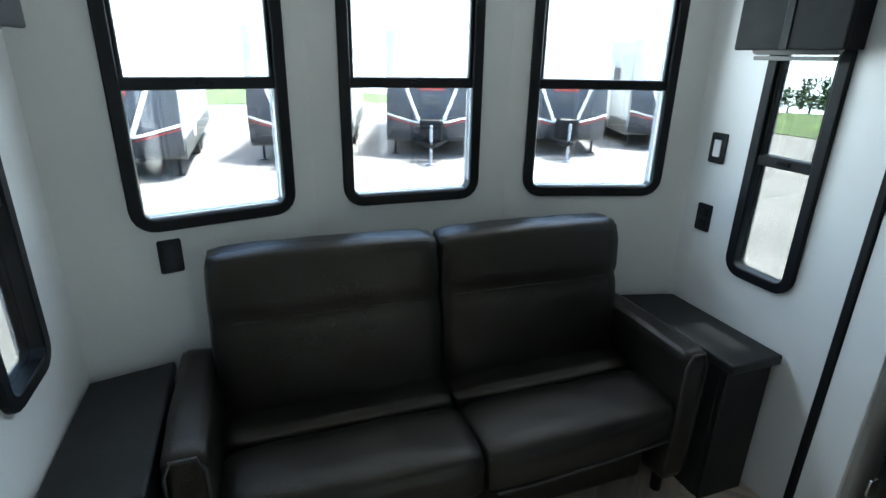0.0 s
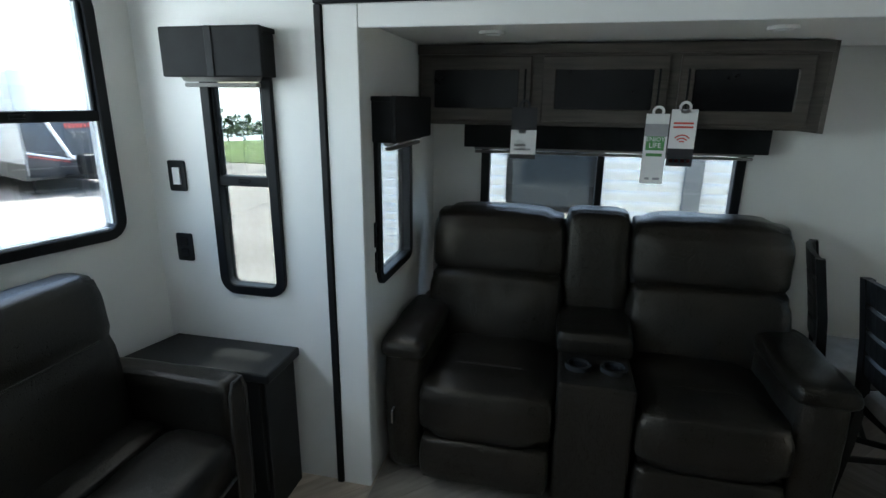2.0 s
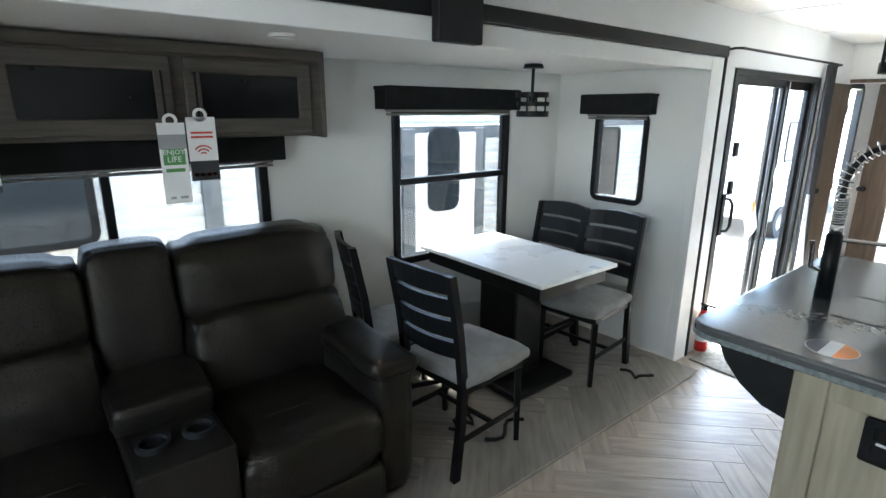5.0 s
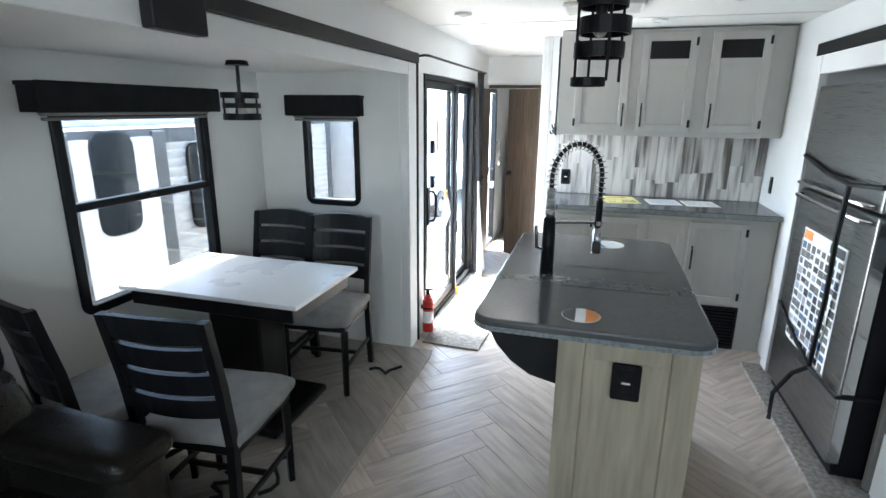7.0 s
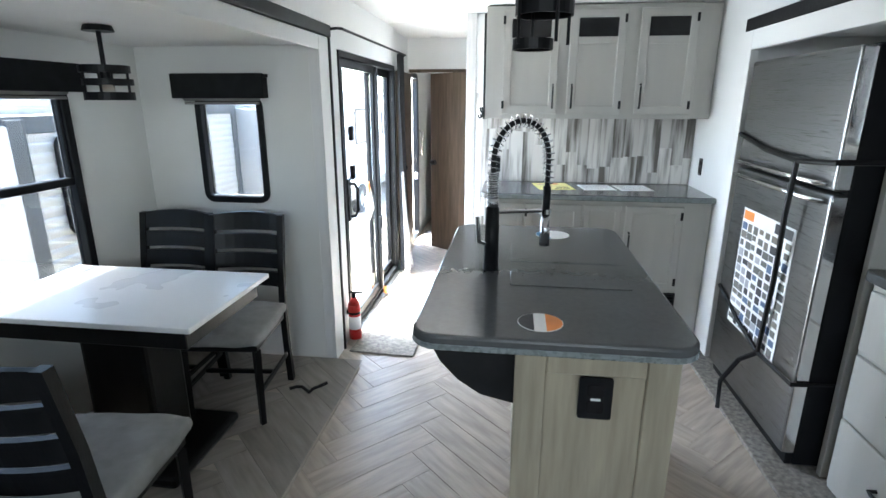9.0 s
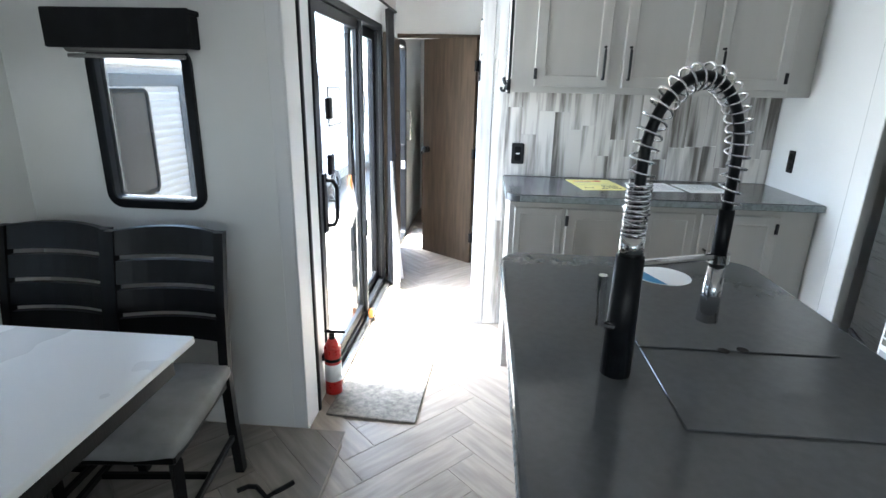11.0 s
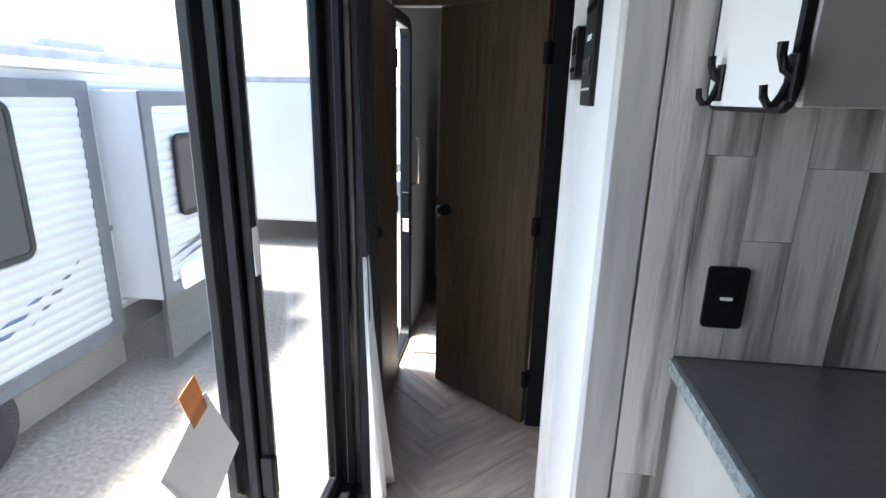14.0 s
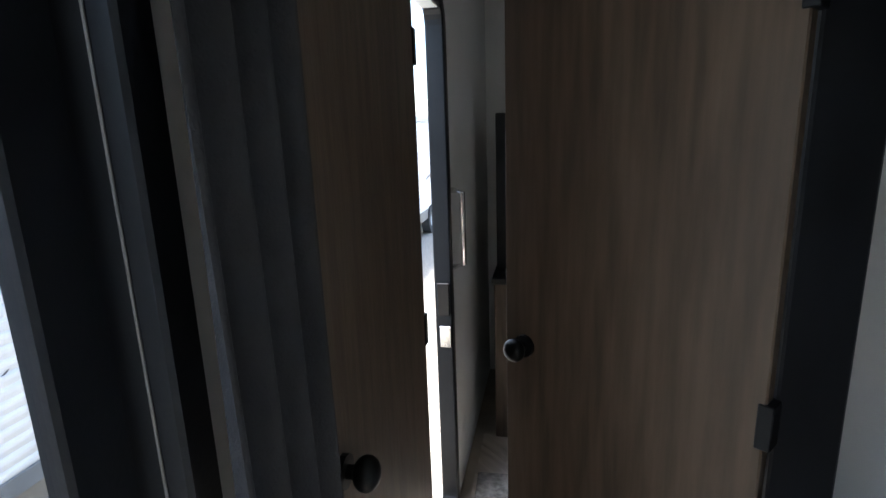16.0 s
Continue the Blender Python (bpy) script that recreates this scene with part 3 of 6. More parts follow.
# ---- sofa, recliners ----
def cushion(x0, x1, y0, y1, z0, z1, r=0.05, puff=0.02, seed=1, cuts=15):
    """A stuffed block: rounded edges, faces swelling outwards, slight creases."""
    b = box(x0, x1, y0, y1, z0, z1)
    bmesh.ops.subdivide_edges(b, edges=b.edges, cuts=cuts, use_grid_fill=True)
    c = Vector(((x0 + x1) / 2, (y0 + y1) / 2, (z0 + z1) / 2))
    h = Vector(((x1 - x0) / 2, (y1 - y0) / 2, (z1 - z0) / 2))
    for v in b.verts:
        u = Vector([(v.co[i] - c[i]) / h[i] for i in range(3)])
        p = v.co - c
        core = Vector([max(-h[i] + r, min(h[i] - r, p[i])) for i in range(3)])
        off = p - core
        if off.length > 1e-6:
            n = off.normalized()
            p = core + n * min(r, off.length)
            fall = 1
            for i in range(3):
                if abs(n[i]) < 0.5:
                    fall *= 1 - u[i] ** 4
            wob = noise.noise((v.co + Vector((seed * 7.1, seed * 3.3, 0))) * 7)
            fold = noise.noise(Vector((v.co.x * 10, v.co.y * 10, v.co.z * 15)) + Vector((seed * 5.7, 0, seed)))
            p += n * (puff * fall + 0.006 * wob + 0.003 * fold)
        v.co = c + p
    return b


def sofa():
    e = thing("sofa", (1.15, -0.1, 0), "black leather two-seat sofa with piped back cushions", "sofa")
    part("base", box(0.40, 1.98, -0.36, 0.10, 0.06, 0.30, 0.02, 2), M_LEATHER, e)
    for k, (a, c) in enumerate(((0.385, 1.175), (1.185, 1.985))):
        s = part("seat_cushion", cushion(a, c, -0.30, -0.06, 0.30, 0.475, 0.035, 0.012, 2 + k), M_LEATHER, e, "", True)
        f = cushion(a, c, -0.055, 0.20, 0.29, 0.468, 0.05, 0.012, 5 + k)
        for v in f.verts:
            if v.co.y > 0.0:
                v.co.y += 0.035 * (1 - ((v.co.x - 1.18) / 0.80) ** 2) * (v.co.y + 0.055) / 0.25
        fr_ = part("seat_front", f, M_LEATHER, e, "", True)
        edge = [(a + 0.03 + (c - a - 0.06) * k / 10, 0.0) for k in range(11)]
        part("piping", tube([(x, 0.212 + 0.035 * (1 - ((x - 1.18) / 0.80) ** 2), 0.325) for x, _ in edge], 0.006), M_STITCH, fr_)
        bk = cushion(a, c, -0.40, -0.25, 0.44, 1.0, 0.045, 0.012, 8 + k)
        for v in bk.verts:
            v.co.y += 0.0 - 0.12 * (v.co.z - 0.44) + 0.07
            dz = (v.co.z - 0.79) / 0.02
            v.co.y -= 0.014 * math.exp(-dz * dz) * (1 if v.co.y > -0.32 else 0)
        back = part("back_cushion", bk, M_LEATHER, e, "", True)
        y0 = -0.275
        part("back_seam", tube([(a + 0.06, -0.226, 0.79), ((a + c) / 2, -0.222, 0.79), (c - 0.06, -0.226, 0.79)], 0.0035), M_LEATHER, back)
        part("piping", tube([(a + 0.02, y0 - 0.03, 0.60), (a + 0.012, y0 - 0.055, 0.93), (a + 0.05, y0 - 0.058, 0.99), ((a + c) / 2, y0 - 0.058, 1.004), (c - 0.05, y0 - 0.058, 0.99), (c - 0.012, y0 - 0.055, 0.93), (c - 0.02, y0 - 0.03, 0.60)], 0.007), M_STITCH, back)
    for a, c in ((0.265, 0.38), (1.99, 2.115)):
        arm = part("armrest", cushion(a, c, -0.38, 0.185, 0.10, 0.645, 0.03, 0.006, int(a * 10)), M_LEATHER, e, "", True)
        part("piping", tube([(a + 0.01, 0.183, 0.15), (a + 0.01, 0.19, 0.60), (a + 0.03, 0.19, 0.642), (c - 0.03, 0.19, 0.642), (c - 0.01, 0.19, 0.60), (c - 0.01, 0.183, 0.15)], 0.006), M_STITCH, arm)
    for x in (0.33, 2.05):
        for y in (-0.33, 0.12):
            part("foot", cyl((x, y, 0.0), (x, y, 0.11), 0.022), M_CHAIR, e)
    e.matrix_basis = Matrix.Translation((1.145, -0.14, 0)) @ Matrix.Diagonal((0.951, 1, 1.025, 1))
    return e


sofa()


def side_table(s, label):
    """The dark table that fills the corner between sofa arm and wall; s mirrors it."""
    mx = (lambda x: x) if s > 0 else (lambda x: W - x)
    e = thing("side_table", (mx(0.13), -0.1, 0), label, "side table")
    poly = [(mx(0.012), -0.36), (mx(0.255), -0.42), (mx(0.255), 0.205), (mx(0.012), 0.205)]
    part("tabletop", prism(poly if s > 0 else poly[::-1], 0.585, 0.625, 0.008), M_SIDETAB, e)
    part("front_panel", box(*sorted((mx(0.03), mx(0.245))), 0.165, 0.185, 0.0, 0.585, 0.003), M_SIDETAB, e)
    part("side_panel", box(*sorted((mx(0.23), mx(0.25))), -0.38, 0.163, 0.0, 0.585, 0.003), M_SIDETAB, e)
    return e


side_table(1, "dark grey laminate side table between sofa and wall")
side_table(-1, "dark grey laminate side table between sofa and wall")


def recliner():
    e = thing("theater_recliner", (-0.5, 1.38, 0), "dark brown leather double recliner with a cup-holder console", "recliner")
    for k, (a, c) in enumerate(((0.70, 1.222), (1.54, 2.06))):
        part("seat_cushion", cushion(-0.62, -0.02, a, c, 0.27, 0.50, 0.07, 0.03, 11 + k), M_LEATHER2, e, "", True)
        part("seat_seam", tube([(-0.20, a + 0.04 + (c - a - 0.08) * k / 8, 0.499 + 0.030 * (1 - (k / 4 - 1) ** 4)) for k in range(9)], 0.0045), M_LEATHER2, e)
        part("footrest", cushion(-0.10, 0.0, a + 0.01, c - 0.01, 0.08, 0.27, 0.035, 0.012, 14 + k), M_LEATHER2, e, "", True)
        ba, bc_ = ((0.625, 1.215), (1.555, 2.185))[k]
        lo = cushion(-0.78, -0.56, ba, bc_, 0.44, 0.80, 0.07, 0.03, 17 + k)
        hi = cushion(-0.86, -0.62, ba - 0.005, bc_ + 0.005, 0.76, 1.075, 0.08, 0.03, 20 + k)
        for bb in (lo, hi):
            for v in bb.verts:
                v.co.x -= 0.16 * (v.co.z - 0.5) - 0.05
                if v.co.x > -0.66:
                    pleat = math.exp(-((v.co.z - 0.745) / 0.045) ** 2)
                    v.co.x += pleat * (0.007 * math.sin(v.co.y * 95 + 3 * math.sin(v.co.y * 31)) - 0.006)
        back = part("lower_back", lo, M_LEATHER2, e, "", True)
        part("headrest", hi, M_LEATHER2, e, "", True)
        part("back_seam", tube([(-0.565, ba + 0.03, 0.735), (-0.552, (ba + bc_) / 2, 0.728), (-0.565, bc_ - 0.03, 0.735)], 0.006), M_LEATHER2, back)
        part("base", box(-0.85, -0.12, a, c, 0.05, 0.27, 0.015), M_LEATHER2, e)
    for a, c in ((0.535, 0.70), (2.06, 2.24)):
        arm = cushion(-0.80, -0.06, a, c, 0.06, 0.64, 0.06, 0.012, int(a * 20))
        part("armrest", arm, M_LEATHER2, e, "", True)
        part("arm_pad", cushion(-0.62, -0.05, a - 0.008, c + 0.008, 0.585, 0.66, 0.035, 0.008, int(a * 30)), M_LEATHER2, e, "", True)
    con = part("console", box(-0.70, -0.03, 1.236, 1.527, 0.05, 0.575, 0.018, 3), M_LEATHER2, e)
    part("console_lid", cushion(-0.64, -0.30, 1.232, 1.532, 0.56, 0.665, 0.03, 0.012, 31), M_LEATHER2, con, "", True)
    cb = cushion(-0.80, -0.62, 1.245, 1.525, 0.60, 1.10, 0.05, 0.015, 33)
    for v in cb.verts:
        v.co.x -= 0.16 * (v.co.z - 0.5) - 0.03
    part("console_back", cb, M_LEATHER2, e, "", True)
    for y in (1.315, 1.452):
        hold = turned(ring(0.052, 0.040, 0.03), Matrix.Translation((-0.185, y, 0.578)))
        part("cup_holder", hold, M_SIDETAB, con, "black plastic cup holder rim")
        part("cup_well", cyl((-0.185, y, 0.5762), (-0.185, y, 0.579), 0.041, seg=24), M_BLACKG, con)
    for y in (0.62, 2.14):
        for x in (-0.75, -0.15):
            part("foot", cyl((x, y, 0.02), (x, y, 0.08), 0.025), M_CHAIR, e)
    part("recline_switch", plate(0.035, 0.055, 0.006, 0.006), M_CHROME, e, "small metal recline switch").matrix_basis = Matrix.Translation((-0.3 + 0.5, 2.045 - 1.38, 0.50)) @ Matrix.Rotation(0, 4, "Z")
    return e


recliner()


# ---- overhead cabinet of the slide, with tags ----
def handle(parent, p, q, out, r=0.005, name="handle"):
    """A black bow handle between p and q, standing off along out."""
    p, q, out = Vector(p), Vector(q), Vector(out)
    return part(name, tube([p, p + out * 0.9, p + out + (q - p) * 0.1, q + out + (p - q) * 0.1, q + out * 0.9, q], r, 8), M_BLACK, parent, "black bow handle")


oc = thing("overhead_cabinet", (-0.88, 1.36, 1.49), "taupe wood overhead cabinet with dark glass doors", "cabinet")
part("body", box(XO + 0.002, -0.745, 0.505, 2.233, 1.487, ZS + 0.015, 0.006), M_TAUPE, oc)
part("end_panel", prism([(XO + 0.004, 2.235), (-0.78, 2.235), (-0.74, 2.225), (-0.735, 2.243), (-0.77, 2.255), (XO + 0.004, 2.255)], 1.477, ZS + 0.012, 0.002), M_TAUPE, oc)
part("top_rail", box(-0.745, -0.722, 0.507, 2.225, 1.80, ZS + 0.012, 0.002), M_TAUPE, oc)
for a, c in ((0.525, 1.035), (1.085, 1.615), (1.66, 2.17)):
    d = frame_ring(c - a, 0.285, 0.058, 0.02, 0.004, 0.003)
    turned(d, facing((-0.732, (a + c) / 2, 1.648), 90))
    dr = part("door", d, M_TAUPE, oc)
    g = part("glass", box(-0.737, -0.733, a + 0.05, c - 0.05, 1.557, 1.74), M_BLACKG, dr, "dark tinted glass")
handle_oc = [(1.01, 1.57, 1.73), (1.575, 1.57, 1.73), (1.69, 1.57, 1.73)]
for y, z0, z1 in handle_oc:
    handle(oc, (-0.722, y, z0), (-0.722, y, z1), (0.03, 0, 0))


def hang_tag(y, z1, h, w, mats, label, x=-0.688):
    """A card tag hung over a cabinet handle."""
    e = thing("hang_tag", (x, y, z1 - h), label, "tag", "tags on the overhead cabinet")
    card = box(x - 0.001, x + 0.001, y - w / 2, y + w / 2, z1 - h, z1 - 0.03, 0.0)
    part("card", card, mats[0], e)
    lp = turned(ring(0.026, 0.015, 0.002, 20), Matrix.Translation((x, y, z1 - 0.022)) @ Matrix.Rotation(radians(90), 4, "Y"))
    part("loop", lp, mats[0], e)
    for f0, f1, z0, zz1, m in mats[1:]:
        part("print", box(x + 0.0012, x + 0.0022, y - w / 2 + w * f0, y - w / 2 + w * f1, z1 - h + h * z0, z1 - h + h * zz1), m, e)
    return e


hang_tag(1.015, 1.60, 0.26, 0.115, [M_INK, (0.0, 1.0, 0.08, 0.50, M_WHITE), (0.15, 0.6, 0.22, 0.26, M_INKG), (0.15, 0.8, 0.15, 0.18, M_INKG), (0.3, 0.6, 0.44, 0.5, M_INKG)], "black and white card tag hanging from a cabinet handle")
t2 = hang_tag(1.585, 1.58, 0.33, 0.095, [M_WHITE, (0.0, 1.0, 0.62, 0.78, M_INKG), (0.1, 0.9, 0.44, 0.62, M_GREEN), (0.15, 0.85, 0.36, 0.40, M_GREEN), (0.2, 0.4, 0.05, 0.08, M_INKG), (0.55, 0.85, 0.05, 0.08, M_INKG)], "white and green card tag hanging from a cabinet handle")
t3 = hang_tag(1.69, 1.60, 0.27, 0.105, [M_WHITE, (0.0, 1.0, 0.0, 0.28, M_INK), (0.12, 0.88, 0.66, 0.69, M_INKR), (0.12, 0.88, 0.60, 0.63, M_INKR), (0.1, 0.25, 0.06, 0.11, M_INKR), (0.32, 0.47, 0.06, 0.11, M_INKR), (0.55, 0.7, 0.06, 0.11, M_INKR), (0.76, 0.9, 0.06, 0.11, M_INKR)], "white, red and black card tag with wireless arcs", -0.684)
for k in range(3):
    r = 0.012 + 0.013 * k
    pts = [(-0.6815, 1.69 + r * math.cos(a), 1.425 + r * math.sin(a)) for a in [radians(40 + 100 * j / 8) for j in range(9)]]
    part("print", tube(pts, 0.0028, 5), M_INKR, t3)


def words(text, size, m, material, parent=None, name="lettering"):
    """Letters as flat mesh, drawn in x-z facing -y."""
    cu = bpy.data.curves.new("tmp_text", "FONT")
    cu.body, cu.size, cu.align_x, cu.align_y, cu.extrude = text, size, "CENTER", "CENTER", 0.0004
    cu.resolution_u = 2
    ob = bpy.data.objects.new("tmp_text", cu)
    scene.collection.objects.link(ob)
    dg = bpy.context.evaluated_depsgraph_get()
    me = bpy.data.meshes.new_from_object(ob.evaluated_get(dg))
    bpy.data.objects.remove(ob)
    bpy.data.curves.remove(cu)
    bb = bmesh.new()
    bb.from_mesh(me)
    bpy.data.meshes.remove(me)
    turned(bb, m @ Matrix.Rotation(radians(90), 4, "X"))
    return part(name, bb, material, parent)


words("ENJOY", 0.026, facing((-0.6855, 1.585, 1.442), 90), M_WHITE, t2)
words("LIFE", 0.030, facing((-0.6855, 1.585, 1.415), 90), M_WHITE, t2)


# ---- dinette ----
tb = thing("dinette_table", (-0.57, 3.32, 0), "white-topped dinette table on a black pedestal", "table")
part("tabletop", box(XO + 0.01, -0.065, 3.0, 3.635, 0.759, 0.782, 0.004, 2), M_WHITETOP, tb)
part("apron", box(XO + 0.04, -0.11, 3.04, 3.595, 0.675, 0.758, 0.004), M_CHAIR, tb)
part("pedestal", box(-0.72, -0.42, 3.20, 3.44, 0.06, 0.675, 0.02, 2), M_CHAIR, tb)
part("base_plate", box(-0.90, -0.26, 3.06, 3.58, 0.02, 0.065, 0.02, 2), M_CHAIR, tb)


def dining_chair():
    """Black ladder-back chair facing +y, its seat round the origin."""
    e = thing("dining_chair", (0, 0, 0), "black ladder-back dining chair with a grey fabric seat", "chair", "chairs round the dinette table")
    part("seat", cushion(-0.205, 0.205, -0.20, 0.235, 0.435, 0.495, 0.028, 0.012, 41), M_FABRIC, e, "grey woven fabric seat pad", True)
    part("seat_frame", box(-0.19, 0.19, -0.195, 0.21, 0.395, 0.435, 0.006), M_CHAIR, e)
    for s in (-1, 1):
        x = 0.185 * s
        pts = [(x, -0.245, 0.0), (x, -0.215, 0.25), (x, -0.205, 0.46), (x, -0.235, 0.70), (x, -0.285, 0.955)]
        leg = bmesh.new()
        rows = []
        for (px, py, pz) in pts:
            rows.append([leg.verts.new((px + dx * 0.016, py + dy * 0.018, pz)) for dx, dy in ((-1, -1), (1, -1), (1, 1), (-1, 1))])
        for a, c in zip(rows, rows[1:]):
            for k in range(4):
                leg.faces.new((a[k], a[(k + 1) % 4], c[(k + 1) % 4], c[k]))
        leg.faces.new(rows[0][::-1])
        leg.faces.new(rows[-1])
        part("back_post", leg, M_CHAIR, e)
        part("leg", cyl((x * 0.96, 0.19, 0.0), (x * 0.96, 0.185, 0.40), 0.017, 0.022, 4), M_CHAIR, e)
        part("stretcher", box(x - 0.008, x + 0.008, -0.20, 0.18, 0.17, 0.195, 0.003), M_CHAIR, e)
    part("stretcher", box(-0.175, 0.175, -0.01, 0.01, 0.172, 0.193, 0.003), M_CHAIR, e)
    for z0, z1 in ((0.872, 0.955), (0.772, 0.852), (0.672, 0.752), (0.575, 0.652)):
        b = box(-0.17, 0.17, -0.011, 0.011, z0, z1)
        bmesh.ops.subdivide_edges(b, edges=[x for x in b.edges if abs((x.verts[0].co - x.verts[1].co).x) > 0.1], cuts=6)
        for v in b.verts:
            t = (v.co.z - 0.46) / 0.5
            v.co.y += -0.205 - 0.085 * max(0, t) ** 1.3 - 0.028 * (1 - (v.co.x / 0.17) ** 2)
            v.co.z += 0.012 * (1 - (v.co.x / 0.17) ** 2) * (z1 > 0.95) * (v.co.z > 0.92)
        part("back_slat", b, M_CHAIR, e)
    return e


ch = dining_chair()
ch.matrix_basis = pose(-0.20, 2.63, 0.022, 0, 0, 5)
copy_thing(ch, pose(-0.69, 2.60, 0.022, 0, 0, -18))
copy_thing(ch, pose(-0.32, 3.72, 0.022, 0, 0, 186))
copy_thing(ch, pose(-0.745, 3.72, 0.022, 0, 0, 182))

# straps on the slide floor under the chairs
def floor_strap(pts, label):
    return solid("tie_down_strap", tube(pts, 0.009, 6), M_TRIM, label, "strap")


floor_strap([(-0.30 + 0.05 * math.sin(k * 1.3), 2.62 + 0.02 * k, 0.034 + 0.006 * (k % 2)) for k in range(10)], "black tie-down strap lying on the floor under a chair")
floor_strap([(-0.12 + 0.045 * math.sin(k * 0.9), 2.70 + 0.04 * k, 0.034) for k in range(8)], "black tie-down strap lying on the floor by the table")
floor_strap([(-0.12 + 0.03 * k, 3.86 + 0.03 * math.sin(k), 0.034 + 0.006 * k * (k > 4)) for k in range(8)], "black tie-down strap lying on the floor by a chair")


# ---- cage lights ----
def cage_light(x, y, ztop, rings, label, stem):
    e = thing("cage_light", (x, y, ztop), label, "ceiling light")
    part("canopy", cyl((x, y, ztop - 0.022), (x, y, ztop), 0.058, 0.05, 24), M_BLACK, e)
    part("stem", cyl((x, y, ztop - stem), (x, y, ztop - 0.02), 0.009), M_BLACK, e)
    for dx, dy, dz, r, h in rings:
        part("cage_ring", turned(ring(r, r - 0.006, h), Matrix.Translation((x + dx, y + dy, ztop - dz))), M_BLACK, e)
    lo, hi = max(r[2] for r in rings), min(r[2] for r in rings)
    for k in range(4):
        a = k * math.pi / 2 + 0.4
        part("cage_bar", cyl((x + 0.08 * math.cos(a), y + 0.08 * math.sin(a), ztop - lo), (x + 0.08 * math.cos(a), y + 0.08 * math.sin(a), ztop - hi), 0.005, seg=8), M_BLACK, e)
    part("spider", box(x - 0.085, x + 0.085, y - 0.008, y + 0.008, ztop - hi - 0.006, ztop - hi + 0.006, 0.002), M_BLACK, e)
    part("socket", cyl((x, y, ztop - hi - 0.05), (x, y, ztop - hi + 0.01), 0.02), M_BLACK, e)
    bb = bmesh.new()
    bmesh.ops.create_uvsphere(bb, u_segments=14, v_segments=9, radius=0.028)
    turned(bb, Matrix.Translation((x, y, ztop - hi - 0.085)) @ Matrix.Diagonal((1, 1, 1.3, 1)))
    part("bulb", bb, M_BULB, e, "clear amber bulb, unlit", True)
    return e


cage_light(-0.60, 3.46, ZS + 0.02, [(0, 0, 0.165, 0.092, 0.028), (0.008, 0, 0.215, 0.092, 0.024), (0, 0.008, 0.27, 0.092, 0.032)], "black cage pendant light over the dinette table", 0.17)
cage_light(1.13, 3.10, ZC - 0.015, [(0.005, 0, 0.165, 0.082, 0.055), (0.015, 0, 0.25, 0.086, 0.055), (0.0, 0.02, 0.325, 0.086, 0.05), (-0.03, 0.01, 0.43, 0.06, 0.03)], "black staggered-ring cage light over the island", 0.12)

# ---- kitchen island ----
isl = thing("kitchen_island", (1.28, 3.3, 0), "greige wood kitchen island base with framed end panel", "kitchen island")
IX0, IX1, IY0, IY1 = 1.08, 1.515, 2.73, 3.88
part("body", box(IX0 + 0.012, IX1 - 0.012, IY0 + 0.012, IY1, 0.0, 0.938, 0.004), M_GREIGE, isl)
for a, c in ((IX0, IX0 + 0.085), (IX1 - 0.085, IX1)):
    part("end_stile", box(a, c, IY0 - 0.004, IY0 + 0.012, 0.0, 0.936, 0.003), M_GREIGE, isl)
part("end_rail", box(IX0 + 0.086, IX1 - 0.086, IY0 - 0.003, IY0 + 0.012, 0.85, 0.936, 0.003), M_GREIGE, isl)
part("end_rail", box(IX0 + 0.086, IX1 - 0.086, IY0 - 0.003, IY0 + 0.012, 0.0, 0.10, 0.003), M_GREIGE, isl)
for y in (3.1, 3.52):
    part("side_batten", box(IX1 - 0.012, IX1 - 0.002, y - 0.03, y + 0.03, 0.0, 0.936, 0.002), M_GREIGE, isl)
br = prism([(0, 0), (-0.28, 0), (-0.27, -0.06), (-0.235, -0.13), (-0.18, -0.19), (-0.11, -0.235), (0, -0.26)], -0.02, 0.02)
turned(br, Matrix.Translation((IX0 + 0.012, 2.86, 0.938)) @ Matrix.Rotation(radians(90), 4, "X"))
part("counter_bracket", br, M_SIDETAB, isl, "dark curved counter bracket")
outlet(facing((1.30, IY0 - 0.001, 0.785), 0), "black outlet with a white indicator on the island end", "outlet", 0.09, 0.125, True)

it = thing("island_countertop", (1.15, 3.3, 0.89), "grey solid-surface island countertop with rounded corners", "countertop")
top = prism([(1.172 + x, 3.295 + y) for x, y in rrect(0.745, 1.29, 0.075, 6)], 0.94, 0.98, 0.009)
part("slab", top, M_COUNTER, it)
lipring = frame_ring(0.749, 1.294, 0.03, 0.02, 0.077)
turned(lipring, Matrix.Translation((1.172, 3.295, 0.948)) @ Matrix.Rotation(radians(90), 4, "X"))
part("front_edge", lipring, M_COUNTERE, it, "paler edge band")
for a, c in ((3.06, 3.32), (3.33, 3.60)):
    part("sink_cover", box(1.06, 1.45, a, c, 0.9802, 0.9835, 0.0015), M_COUNTER, it)
for x in (1.225, 1.265):
    part("finger_hole", cyl((x, 3.33 + (x - 1.24) * 0.2, 0.9836), (x, 3.33 + (x - 1.24) * 0.2, 0.9845), 0.011, seg=16), M_BLACKG, it)


